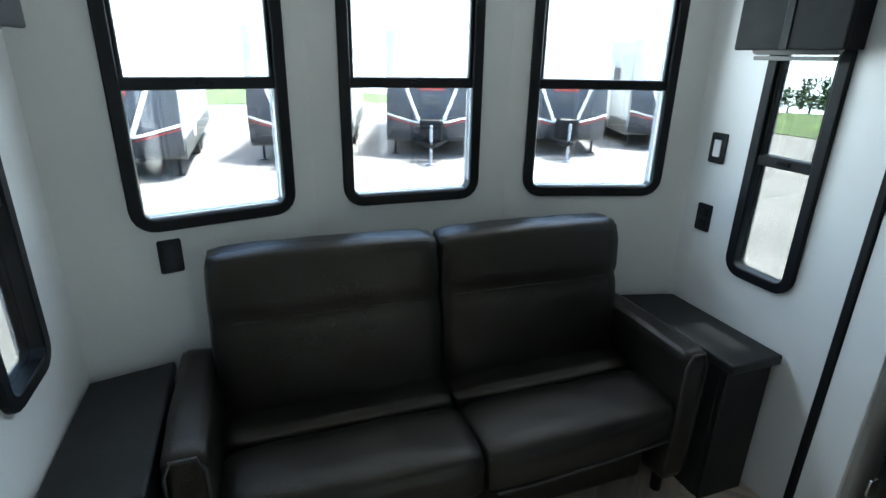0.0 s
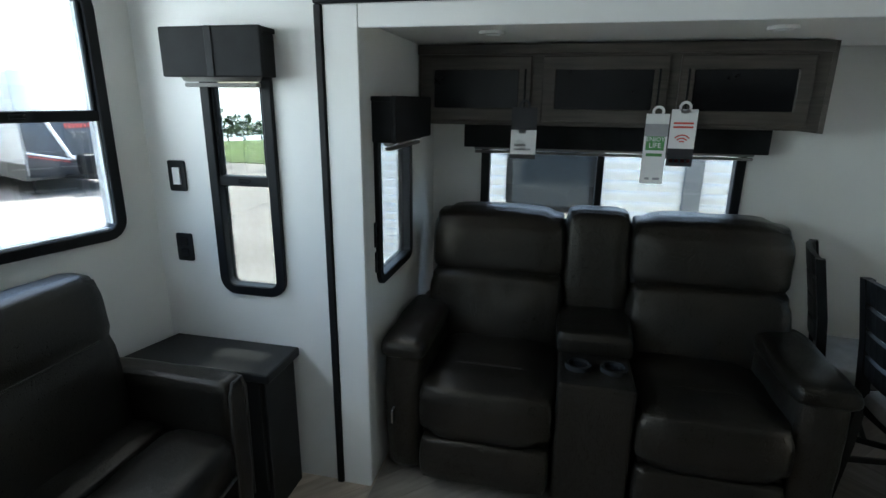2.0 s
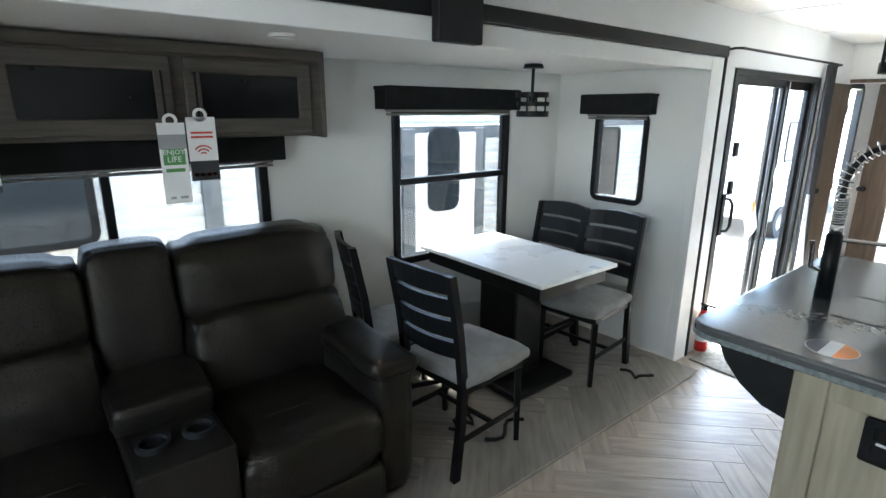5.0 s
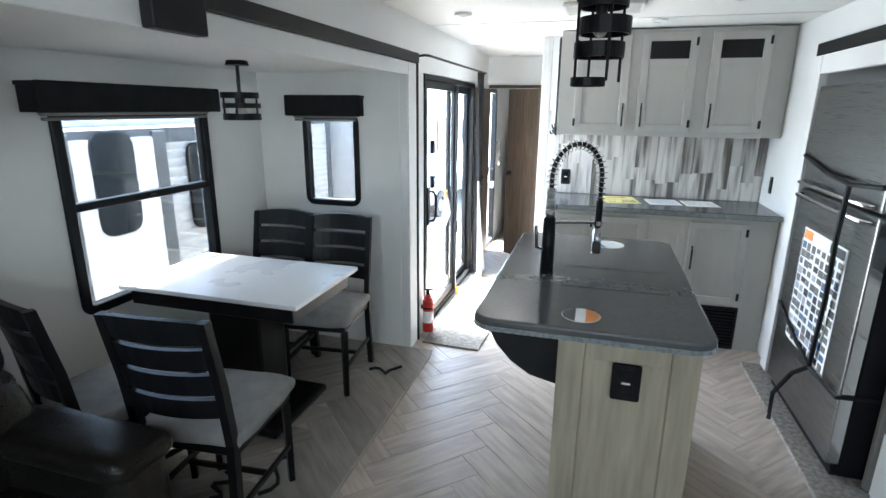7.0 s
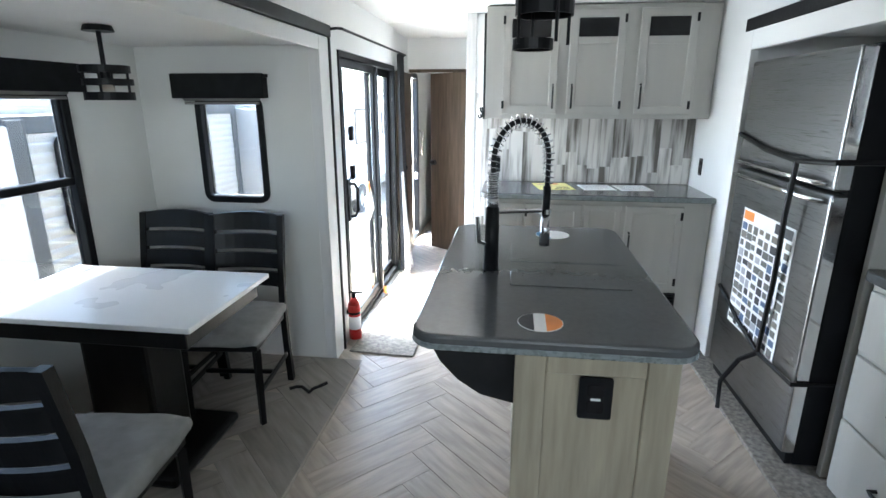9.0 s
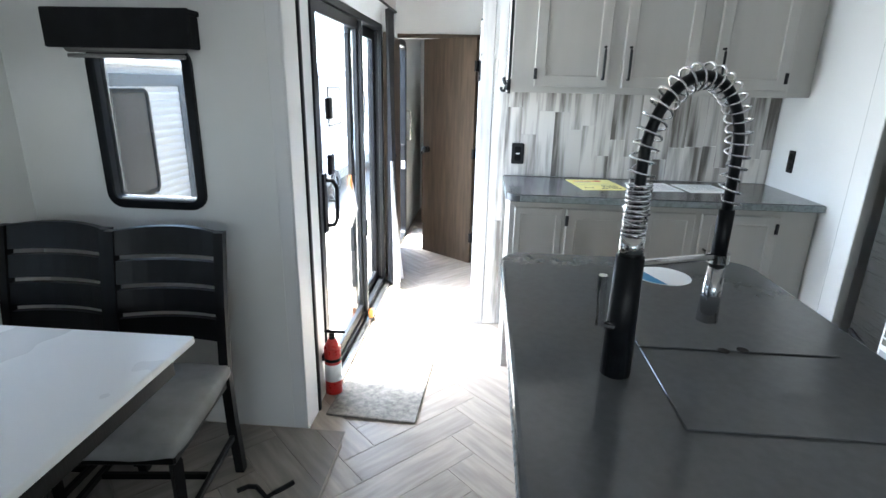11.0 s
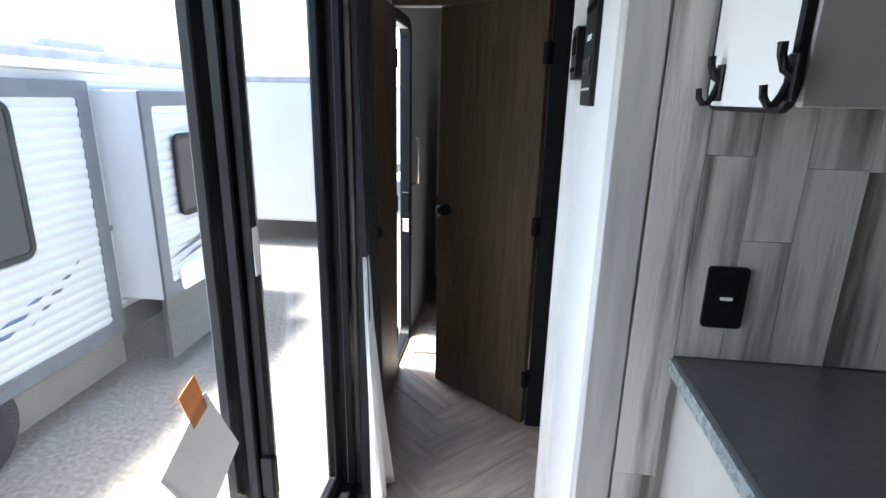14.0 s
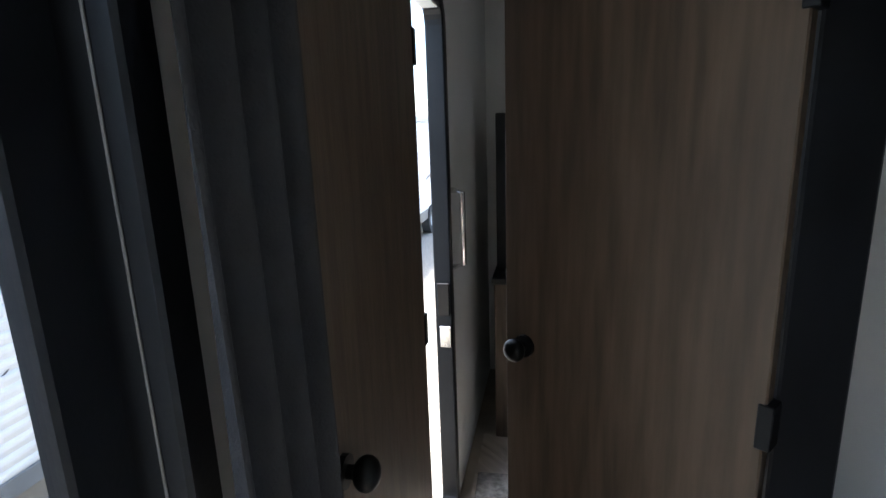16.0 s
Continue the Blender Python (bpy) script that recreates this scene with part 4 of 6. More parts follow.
def sticker(x, y, r, rot, cols, label):
    e = thing("round_sticker", (x, y, 0.9802), label, "sticker")
    part("disc", cyl((x, y, 0.9802), (x, y, 0.9812), r, seg=32), cols[0], e)
    for k, (x0, x1, m) in enumerate(cols[1:]):
        pts = [(r * math.cos(a), r * math.sin(a)) for a in [2 * math.pi * j / 40 for j in range(40)]]
        sel = [(min(max(px, x0 * r), x1 * r), py) for px, py in pts if x0 * r - 0.01 <= px <= x1 * r + 0.01]
        if len(sel) > 3:
            pr = prism([(q[0] * 0.97, q[1] * 0.97) for q in sel], 0.0012, 0.0016)
            part("print", turned(pr, Matrix.Translation((x, y, 0.9802)) @ Matrix.Rotation(radians(rot), 4, "Z")), m, e)
    return e


sticker(1.145, 2.77, 0.062, 0, [M_WHITE, (-1.0, -0.30, M_INK), (0.25, 1.0, M_ORANGE)], "round black, white and orange sticker on the island counter")
sticker(1.244, 3.77, 0.075, 20, [M_WHITE, (-1.0, -0.45, M_BLUE)], "round white and blue sticker by the sink")

# spring faucet
fa = thing("kitchen_faucet", (0.985, 3.23, 0.98), "black and chrome spring-neck kitchen faucet", "faucet")
FX, FY = 0.99, 3.225
part("base", cyl((FX, FY, 0.98), (FX, FY, 1.205), 0.027, 0.024, 20), M_BLACK, fa, "matte black faucet body", True)
part("collar", cyl((FX, FY, 1.205), (FX, FY, 1.24), 0.021, seg=20), M_CHROME, fa, "", True)
part("lever", tube([(FX - 0.02, FY - 0.015, 1.08), (FX - 0.045, FY - 0.03, 1.09), (FX - 0.05, FY - 0.035, 1.18)], 0.008), M_CHROME, fa, "chrome lever")
arc = [(FX + 0.095 - 0.095 * math.cos(a), FY + 0.05 - 0.05 * math.cos(a), 1.365 + 0.135 * math.sin(a)) for a in [math.pi * k / 24 for k in range(25)]]
neck = [(FX, FY, 1.24), (FX, FY, 1.285)] + arc + [(FX + 0.19, FY + 0.10, 1.25)]
part("hose", tube(neck, 0.0095, 10), M_BLACK, fa, "black hose", True)
coil = []
dense = []
for p, q in zip(neck, neck[1:]):
    for k in range(6):
        dense.append(Vector(p).lerp(Vector(q), k / 6))
side = Vector((0.19, 0.10, 0)).normalized().cross(Vector((0, 0, 1)))
acc = 0.0
for i in range(1, len(dense) - 1):
    d = (dense[i + 1] - dense[i - 1]).normalized()
    acc += (dense[i] - dense[i - 1]).length
    nrm = side.cross(d).normalized()
    for k in range(3):
        ph = 2 * math.pi * (acc + (dense[i + 1] - dense[i]).length * k / 3) / 0.021
        coil.append(dense[i].lerp(dense[i + 1], k / 3) + 0.021 * (math.cos(ph) * side + math.sin(ph) * nrm))
part("spring", tube(coil, 0.0022, 5), M_CHROME, fa, "chrome coil spring", True)
part("stem_spring", tube([(FX + 0.019 * math.cos(k * 0.7), FY + 0.019 * math.sin(k * 0.7), 1.24 + 0.0009 * k) for k in range(100)], 0.003, 5), M_CHROME, fa, "tight chrome spring", True)
SX, SY = FX + 0.19, FY + 0.10
part("spray_head", cyl((SX, SY, 1.05), (SX, SY, 1.16), 0.02, 0.015, 18), M_CHROME, fa, "chrome spray head", True)
part("spray_grip", cyl((SX, SY, 1.16), (SX, SY, 1.27), 0.014, seg=16), M_BLACK, fa, "", True)
part("dock_arm", cyl((FX, FY, 1.19), (SX, SY, 1.18), 0.007, seg=10), M_CHROME, fa)
part("dock_clip", turned(ring(0.02, 0.014, 0.018, 16), Matrix.Translation((SX, SY, 1.178))), M_CHROME, fa)

# ---- kitchen end: upper and lower cabinets, counter, planks ----
YU, YL = 5.165, 4.925


def shaker(parent, a, c, z0, z1, y, m=M_CAB, win=None, hside=1, hz=None, rail=0.055, name="door"):
    """A framed door in the x-z plane, front at y; optionally a dark window near its top."""
    d = part(name, turned(frame_ring(c - a, z1 - z0, rail, 0.019, 0.003, 0.002), Matrix.Translation(((a + c) / 2, y + 0.0095, (z0 + z1) / 2))), m, parent)
    part("panel", box(a + rail - 0.004, c - rail + 0.004, y + 0.009, y + 0.015, z0 + rail - 0.004, z1 - rail + 0.004), m, d)
    if win:
        part("glass", box(a + rail, c - rail, y + 0.002, y + 0.0085, z1 - rail - win + 0.002, z1 - rail + 0.004), M_BLACKG, d, "dark glass strip")
        part("mid_rail", box(a + rail, c - rail, y + 0.0015, y + 0.0125, z1 - rail - win - 0.045, z1 - rail - win + 0.002, 0.001), m, d)
    if hz:
        hx = c - 0.028 if hside > 0 else a + 0.028
        handle(d, (hx, y, hz[0]), (hx, y, hz[1]), (0, -0.028, 0), 0.006)
        ox = a + 0.008 if hside > 0 else c - 0.008
        for z in (z0 + 0.06, z1 - 0.06):
            part("hinge", box(ox - 0.012, ox + 0.004, y - 0.007, y + 0.006, z - 0.026, z + 0.026, 0.002), M_BLACK, d, "black hinge")
    return d


uc = thing("upper_cabinet", (1.48, 5.3, 1.41), "white shaker upper kitchen cabinets with black handles", "cabinet")
part("body", box(0.852, 2.203, YU + 0.02, YK - 0.002, 1.452, ZC - 0.004, 0.003), M_CAB, uc)
part("face_frame", box(0.85, 2.205, YU + 0.006, YU + 0.02, 1.449, ZC - 0.006, 0.002), M_CAB, uc)
part("filler", box(2.206, W - 0.002, YU + 0.05, YU + 0.065, 1.452, ZC - 0.006, 0.002), M_CAB, uc)
shaker(uc, 0.965, 1.328, 1.48, 2.135, YU - 0.012, hside=1, hz=(1.52, 1.67), win=0.115)
shaker(uc, 1.395, 1.752, 1.48, 2.135, YU - 0.012, hside=-1, hz=(1.52, 1.67), win=0.115)
shaker(uc, 1.835, 2.19, 1.48, 2.135, YU - 0.012, hside=-1, hz=(1.52, 1.67), win=0.115)
hk = thing("hook_rail", (0.80, 5.3, 1.41), "white board with black coat hooks on the cabinet side", "hook rail")
part("board", turned(plate(0.26, 0.68, 0.03, 0.014), facing((0.843, 5.31, 1.785), 90)), M_WALLW, hk)
part("edge_band", turned(frame_ring(0.268, 0.688, 0.009, 0.018, 0.032), facing((0.843, 5.31, 1.785), 90)), M_BLACK, hk)
for y in (5.17, 5.39):
    part("hook", tube([(0.835, y, 1.49), (0.826, y, 1.462), (0.82, y, 1.452), (0.812, y, 1.451), (0.806, y, 1.46), (0.804, y, 1.474)], 0.005), M_BLACK, hk, "black double coat hook")
    part("hook", tube([(0.835, y, 1.485), (0.824, y, 1.492), (0.818, y, 1.508), (0.817, y, 1.522)], 0.006), M_BLACK, hk)
    part("hook_plate", box(0.83, 0.836, y - 0.012, y + 0.012, 1.455, 1.51, 0.002), M_BLACK, hk)

lc = thing("base_cabinet", (1.6, 5.25, 0), "white shaker base cabinet under the grey counter", "cabinet")
part("body", box(0.872, W - 0.004, YL + 0.02, YK - 0.002, 0.0, 0.935, 0.003), M_CAB, lc)
part("face_frame", box(0.87, W - 0.006, YL + 0.006, YL + 0.02, 0.0, 0.934, 0.002), M_CAB, lc)
shaker(lc, 0.895, 1.135, 0.05, 0.905, YL + 0.001, hz=None, rail=0.035, name="side_panel")
shaker(lc, 1.15, 1.52, 0.05, 0.905, YL - 0.012, hside=1, hz=(0.43, 0.57), rail=0.05)
shaker(lc, 1.535, 1.775, 0.54, 0.905, YL + 0.001, rail=0.04, name="side_panel")
shaker(lc, 1.80, 2.165, 0.335, 0.905, YL - 0.012, hside=-1, hz=(0.58, 0.73), rail=0.05)
vent = part("vent_frame", turned(frame_ring(0.55, 0.31, 0.012, 0.012, 0.006), Matrix.Translation((1.90, YL, 0.16))), M_BLACK, lc, "black furnace vent")
part("vent_back", box(1.635, 2.165, YL + 0.001, YL + 0.005, 0.012, 0.305), M_BLACKG, vent)
for k in range(12):
    part("slat", turned(box(1.637, 2.163, -0.008, 0.008, -0.001, 0.001), Matrix.Translation((0, YL - 0.002, 0.028 + 0.024 * k)) @ Matrix.Rotation(radians(35), 4, "X")), M_BLACK, vent)
part("grommet", turned(plate(0.07, 0.038, 0.018, 0.008), Matrix.Translation((1.025, YL - 0.002, 0.165))), M_BLACK, lc, "black oval grommet")
kc = thing("kitchen_countertop", (1.6, 5.25, 0.885), "grey solid-surface kitchen countertop with a rounded corner", "countertop")
part("slab", prism([(0.848, YK - 0.002), *[(0.908 - 0.06 * math.cos(radians(a_)), 4.94 - 0.06 * math.sin(radians(a_))) for a_ in range(0, 91, 15)], (W - 0.003, 4.88), (W - 0.003, YK - 0.002)], 0.938, 0.975, 0.007), M_COUNTER, kc)
part("front_edge", box(0.915, W - 0.004, 4.8775, 4.881, 0.942, 0.971, 0.001), M_COUNTERE, kc, "paler edge band")
part("side_edge", box(0.8455, 0.849, 4.945, YK - 0.003, 0.942, 0.971, 0.001), M_COUNTERE, kc)


def paper(x, y, w, h, rot, m, lines, label):
    e = thing("paper_sheet", (x, y, 0.9753), label, "paper")
    part("sheet", turned(box(-w / 2, w / 2, -h / 2, h / 2, 0.9753, 0.9762), Matrix.Translation((x, y, 0)) @ Matrix.Rotation(radians(rot), 4, "Z")), m, e)
    for x0, x1, y0, y1, mm in lines:
        part("print", turned(box(x0 * w, x1 * w, y0 * h, y1 * h, 0.9763, 0.9767), Matrix.Translation((x, y, 0)) @ Matrix.Rotation(radians(rot), 4, "Z")), mm, e)
    return e


pp = paper(1.345, 5.235, 0.25, 0.31, 9, M_YELLOW, [(-0.38, -0.02, 0.22, 0.27, M_INKG), (-0.38, 0.1, 0.30, 0.36, M_ORANGE), (-0.4, 0.3, 0.05, 0.06, M_INKG), (-0.4, 0.3, -0.04, -0.03, M_INKG)], "yellow price sheet lying on the kitchen counter")
part("print", cyl((1.37, 5.345, 0.9763), (1.37, 5.345, 0.9768), 0.022, seg=20), M_INKR, pp)
for tx, sx, sy, sz in (("$66,337", 0.05, -0.035, 0.026), ("$18,338", 0.055, -0.064, 0.026), ("SALE", -0.065, -0.102, 0.024), ("$47,999", 0.052, -0.104, 0.034)):
    wd = words(tx, sz, Matrix.Translation((1.345 + sx + 0.01, 5.235 + sy, 0.9768)) @ Matrix.Rotation(radians(9), 4, "Z") @ Matrix.Rotation(radians(-90), 4, "X"), M_INK, pp)
lines = [(-0.4, 0.4, 0.36 - 0.08 * k, 0.375 - 0.08 * k, M_INKG) for k in range(9)]
paper(1.645, 5.22, 0.225, 0.24, 7, M_WHITE, lines, "white printed sheet lying on the kitchen counter")
paper(1.895, 5.225, 0.225, 0.24, 6, M_WHITE, lines, "white printed sheet lying on the kitchen counter")

# wall panel, thermostat
cp = thing("control_panel", (0.69, 5.832, 1.440), "black wall control panel with switches and gauges", "control panel")
part("plate", turned(plate(0.165, 0.34, 0.008, 0.012), facing((0.694, 5.832, 1.610), -90)), M_BLACK, cp)
for k in range(4):
    part("rocker", box(0.682, 0.689, 5.777 + k * 0.033, 5.794 + k * 0.033, 1.510, 1.550, 0.002), M_BLACKG, cp)
    part("icon", box(0.6862, 0.688, 5.779 + k * 0.033, 5.791 + k * 0.033, 1.475, 1.481), M_WHITE, cp)
for k in range(5):
    part("gauge_button", cyl((0.688, 5.779 + k * 0.026, 1.660), (0.683, 5.779 + k * 0.026, 1.660), 0.009, seg=12), M_BLACKG, cp)
for z, w in ((1.588, 0.03), (1.705, 0.05), (1.732, 0.05)):
    part("print", box(0.6865, 0.688, 5.832 - w, 5.832 + w, z, z + 0.012 if z < 1.620 else z + 0.005), M_WHITE, cp)
th = thing("thermostat", (0.68, 6.0, 1.5), "black wall thermostat with a small display", "thermostat")
part("housing", turned(plate(0.115, 0.13, 0.014, 0.028), facing((0.686, 5.995, 1.57), -90)), M_BLACK, th)
part("display", turned(plate(0.07, 0.045, 0.003, 0.003), facing((0.671, 5.995, 1.59), -90)), M_BLACKG, th)
for k in range(3):
    part("button", turned(plate(0.018, 0.012, 0.003, 0.004), facing((0.671, 5.965 + 0.03 * k, 1.53), -90)), M_BLACKG, th)

# ---- fridge wall ----
FRX, FY0, FY1 = 2.255, 3.55, 4.44
fg = thing("refrigerator", (2.5, 4.0, 0.03), "stainless two-door refrigerator with black sides, strapped shut", "refrigerator")
part("body", box(FRX + 0.055, 2.90, FY0 + 0.004, FY1 - 0.004, 0.03, 1.765, 0.008), M_BLACK, fg)
part("upper_door", box(FRX, FRX + 0.052, FY0, FY1, 1.235, 1.76, 0.014, 3), M_STEEL, fg)
part("lower_door", box(FRX, FRX + 0.052, FY0, FY1, 0.09, 1.225, 0.014, 3), M_STEEL, fg)
for z0, z1 in ((1.245, 1.75), (0.10, 1.215)):
    part("door_edge", box(FRX + 0.004, FRX + 0.05, FY0 - 0.004, FY0 + 0.0005, z0, z1), M_CHROME, fg, "bright door edge")
part("grille", box(FRX + 0.03, FRX + 0.06, FY0 + 0.01, FY1 - 0.01, 0.03, 0.085, 0.004), M_BLACK, fg)
for z in (1.262, 1.195):
    part("handle", tube([(FRX - 0.002, FY1 - 0.05, z), (FRX - 0.035, FY1 - 0.07, z), (FRX - 0.04, (FY0 + FY1) / 2, z), (FRX - 0.035, FY0 + 0.07, z), (FRX - 0.002, FY0 + 0.04, z)], 0.011, 8), M_CHROME, fg, "chrome bar handle", True)
sp = thing("fridge_strap", (FRX, 3.9, 0.3), "black tie-down strap wrapped round the refrigerator", "strap")
part("band", tube([(FRX - 0.008, FY1 + 0.0, 1.40), (FRX - 0.02, 4.1, 1.345), (FRX - 0.05, 3.75, 1.33), (FRX - 0.02, FY0 - 0.012, 1.345), (2.6, FY0 - 0.012, 1.35)], 0.011, 6), M_TRIM, sp)
part("hanging_end", tube([(FRX - 0.05, 3.75, 1.33), (FRX - 0.055, 3.755, 1.1), (FRX - 0.03, 3.80, 0.8), (FRX - 0.02, 3.85, 0.42)], 0.011, 6), M_TRIM, sp)
part("band", tube([(FRX - 0.006, FY1 - 0.02, 0.56), (FRX - 0.016, 4.1, 0.47), (FRX - 0.02, 3.85, 0.42), (FRX - 0.02, FY0 - 0.012, 0.43), (2.6, FY0 - 0.012, 0.44)], 0.010, 6), M_TRIM, sp)
part("hanging_end", tube([(FRX - 0.02, 3.85, 0.42), (FRX - 0.05, 3.95, 0.33), (FRX - 0.10, 4.0, 0.18), (FRX - 0.11, 3.96, 0.045)], 0.012, 6), M_TRIM, sp)
po = thing("brochure_poster", (FRX, 4.1, 0.45), "white brochure sheet with many small pictures on the fridge door", "poster")
part("sheet", box(FRX - 0.004, FRX - 0.0015, 3.74, 4.26, 0.42, 1.04), M_WHITE, po)
rs = random.Random(5)
for i in range(8):
    for j in range(12):
        y0, z0 = 4.25 - i * 0.0635, 0.97 - j * 0.0455
        w, h = rs.uniform(0.035, 0.06), rs.uniform(0.022, 0.042)
        part("picture", box(FRX - 0.0052, FRX - 0.0042, y0 - w, y0, z0 - h, z0), rs.choice((M_INKG, M_SKIRT, M_INK, M_SKIRT, M_TANSKIRT, M_DECAL)), po)
part("header", box(FRX - 0.0052, FRX - 0.0042, 4.14, 4.25, 0.985, 1.03), M_ORANGE, po)
part("header", box(FRX - 0.0052, FRX - 0.0042, 3.76, 3.92, 0.985, 1.03), M_INK, po)
structure("trim_fridge_panel", box(W + 0.06, XK, 3.50, 3.53, 0.022, 1.90, 0.002), M_CAB, "white panel beside the refrigerator")
dc = thing("drawer_cabinet", (2.6, 3.2, 0.02), "white three-drawer kitchen cabinet with black handles", "cabinet")
part("body", box(2.40, XK - 0.004, 2.74, 3.45, 0.022, 0.925, 0.003), M_CAB, dc)
for z0, z1, w in ((0.655, 0.895, 0), (0.375, 0.635, 0), (0.055, 0.355, 0)):
    d = part("drawer", box(2.382, 2.399, 2.76, 3.43, z0, z1, 0.004), M_CAB, dc)
    zc = (z0 + z1) / 2 + 0.02
    handle(d, (2.382, 3.00, zc), (2.382, 3.17, zc), (-0.03, 0, 0), 0.007)
solid("kitchen_slide_countertop", prism([(2.36, 2.742), (2.36, 3.44), (2.38, 3.47), (XK - 0.004, 3.47), (XK - 0.004, 2.742)], 0.928, 0.965, 0.006), M_COUNTER, "grey solid-surface countertop beside the stove", "countertop")
st = thing("stove", (2.6, 2.65, 0.02), "stainless gas stove with a black oven door", "stove")
part("body", box(2.345, XK - 0.004, 2.34, 2.93, 0.022, 0.90, 0.004), M_BLACK, st)
part("control_panel", box(2.30, 2.345, 2.345, 2.925, 0.72, 0.905, 0.008, 2), M_STEEL, st)
part("cooktop", box(2.305, XK - 0.01, 2.345, 2.925, 0.9055, 0.93, 0.005), M_STEEL, st)
part("grate", box(2.38, 2.86, 2.40, 2.87, 0.931, 0.95, 0.004), M_BLACK, st)
part("oven_door", box(2.305, 2.343, 2.35, 2.92, 0.17, 0.70, 0.006), M_BLACKG, st)
part("oven_handle", tube([(2.304, 2.90, 0.64), (2.26, 2.88, 0.645), (2.25, 2.635, 0.645), (2.26, 2.39, 0.645), (2.304, 2.37, 0.64)], 0.012), M_CHROME, st, "chrome oven handle", True)
for k in range(5):
    part("knob", cyl((2.30, 2.88 - 0.1 * k, 0.81), (2.265, 2.88 - 0.1 * k, 0.81), 0.024, 0.02, 16), M_BLACKG, st)
st.location = (2.67, 2.455, 0.045)
bc = thing("wall_cabinet", (2.7, 2.6, 1.3), "white kitchen wall cabinet round the microwave", "cabinet")
part("body", box(2.44, XK - 0.004, 1.76, 3.49, 1.785, 1.898, 0.003), M_CAB, bc)
part("shelf", box(2.40, XK - 0.004, 1.76, 3.40, 1.363, 1.398, 0.003), M_CAB, bc)
mw = thing("microwave", (2.65, 3.15, 1.337), "built-in stainless microwave with a black door", "microwave")
part("housing", box(2.44, XK - 0.006, 2.82, 3.44, 1.337, 1.718, 0.004), M_BLACK, mw)
part("face", turned(frame_ring(0.64, 0.385, 0.055, 0.03, 0.004, 0.003), facing((2.425, 3.13, 1.528), -90)), M_STEEL, mw)
part("door", box(2.418, 2.436, 2.87, 3.39, 1.40, 1.66, 0.004), M_BLACKG, mw, "black glass door")
for k in range(10):
    for z in (1.685, 1.362):
        part("vent_slot", box(2.4065, 2.4105, 2.88 + k * 0.048, 2.915 + k * 0.048, z - 0.006, z + 0.006), M_BLACKG, mw)
mw.location = (2.65, 3.06, 1.40)
outlet(facing((XK, 3.0, 1.12), -90), "black outlet on the kitchen slide wall")

# ---- patio door, curtain, extinguisher ----
pdr = thing("door_1", (0, 0, 0), "black-framed sliding glass patio door", "door", kind="structure")
DY0, DY1, DZ = 4.60, 6.115, 1.855
part("frame", turned(frame_ring(DY1 - DY0, DZ - 0.02, 0.04, 0.10, 0.006, 0.004), facing((-0.042, (DY0 + DY1) / 2, (DZ + 0.02) / 2), 90)), M_BLACK, pdr)
for k, (a, c, x) in enumerate(((DY0 + 0.035, 5.46, -0.014), (5.39, DY1 - 0.035, -0.055))):
    lf = part("leaf", turned(frame_ring(c - a, DZ - 0.10, 0.055 if k == 0 else 0.06, 0.026, 0.004, 0.003), facing((x, (a + c) / 2, (DZ + 0.02) / 2), 90)), M_BLACK, pdr)
    pn = part("pane", turned(plate(c - a - 0.10, DZ - 0.20, 0.004, 0.005), facing((x, (a + c) / 2, (DZ + 0.02) / 2), 90)), M_GLASSD, lf)
    pn.visible_shadow = False
part("interlock", box(0.002, 0.022, 5.42, 5.445, 0.06, DZ - 0.05, 0.002), M_TRIM, pdr)
part("weather_strip", box(-0.001, 0.0235, 5.4455, 5.4485, 0.06, DZ - 0.05), M_WHITE, pdr, "thin white pile strip")
for xx in (-0.08, -0.05, -0.015):
    part("weather_strip", cyl((xx, DY1 - 0.041, 0.06), (xx, DY1 - 0.041, DZ - 0.05), 0.0013, seg=6), M_SKIRT, pdr, "thin pale pile strip")
part("screen_latch", box(-0.075, -0.055, DY1 - 0.046, DY1 - 0.040, 1.19, 1.26, 0.002), M_SKIRT, pdr)
part("track", box(-0.05, 0.055, DY0, DY1, 0.004, 0.026, 0.002), M_STEEL, pdr, "aluminium sill track")
part("handle", tube([(0.002, 4.695, 0.83), (0.04, 4.700, 0.835), (0.055, 4.710, 0.87), (0.055, 4.710, 1.01), (0.04, 4.700, 1.045), (0.002, 4.695, 1.05)], 0.011, 8), M_BLACK, pdr, "black D-shaped pull handle", True)
part("lock_plate", box(0.0, 0.012, 4.66, 4.71, 0.80, 1.08, 0.003), M_BLACK, pdr)
for z in (1.13, 1.37):
    part("catch", box(0.047, 0.068, 4.603, 4.655, z - 0.045, z + 0.045, 0.005), M_BLACK, pdr)
part("catch", box(0.004, 0.035, 5.405, 5.43, 0.58, 0.68, 0.004), M_BLACK, pdr)
part("warning_label", box(0.0225, 0.0235, 5.422, 5.443, 1.10, 1.20), M_WHITE, pdr, "white warning label")
part("corner_clip", box(0.03, 0.06, 5.405, 5.435, 0.026, 0.085, 0.004), M_ORANGE, pdr, "orange plastic clip")
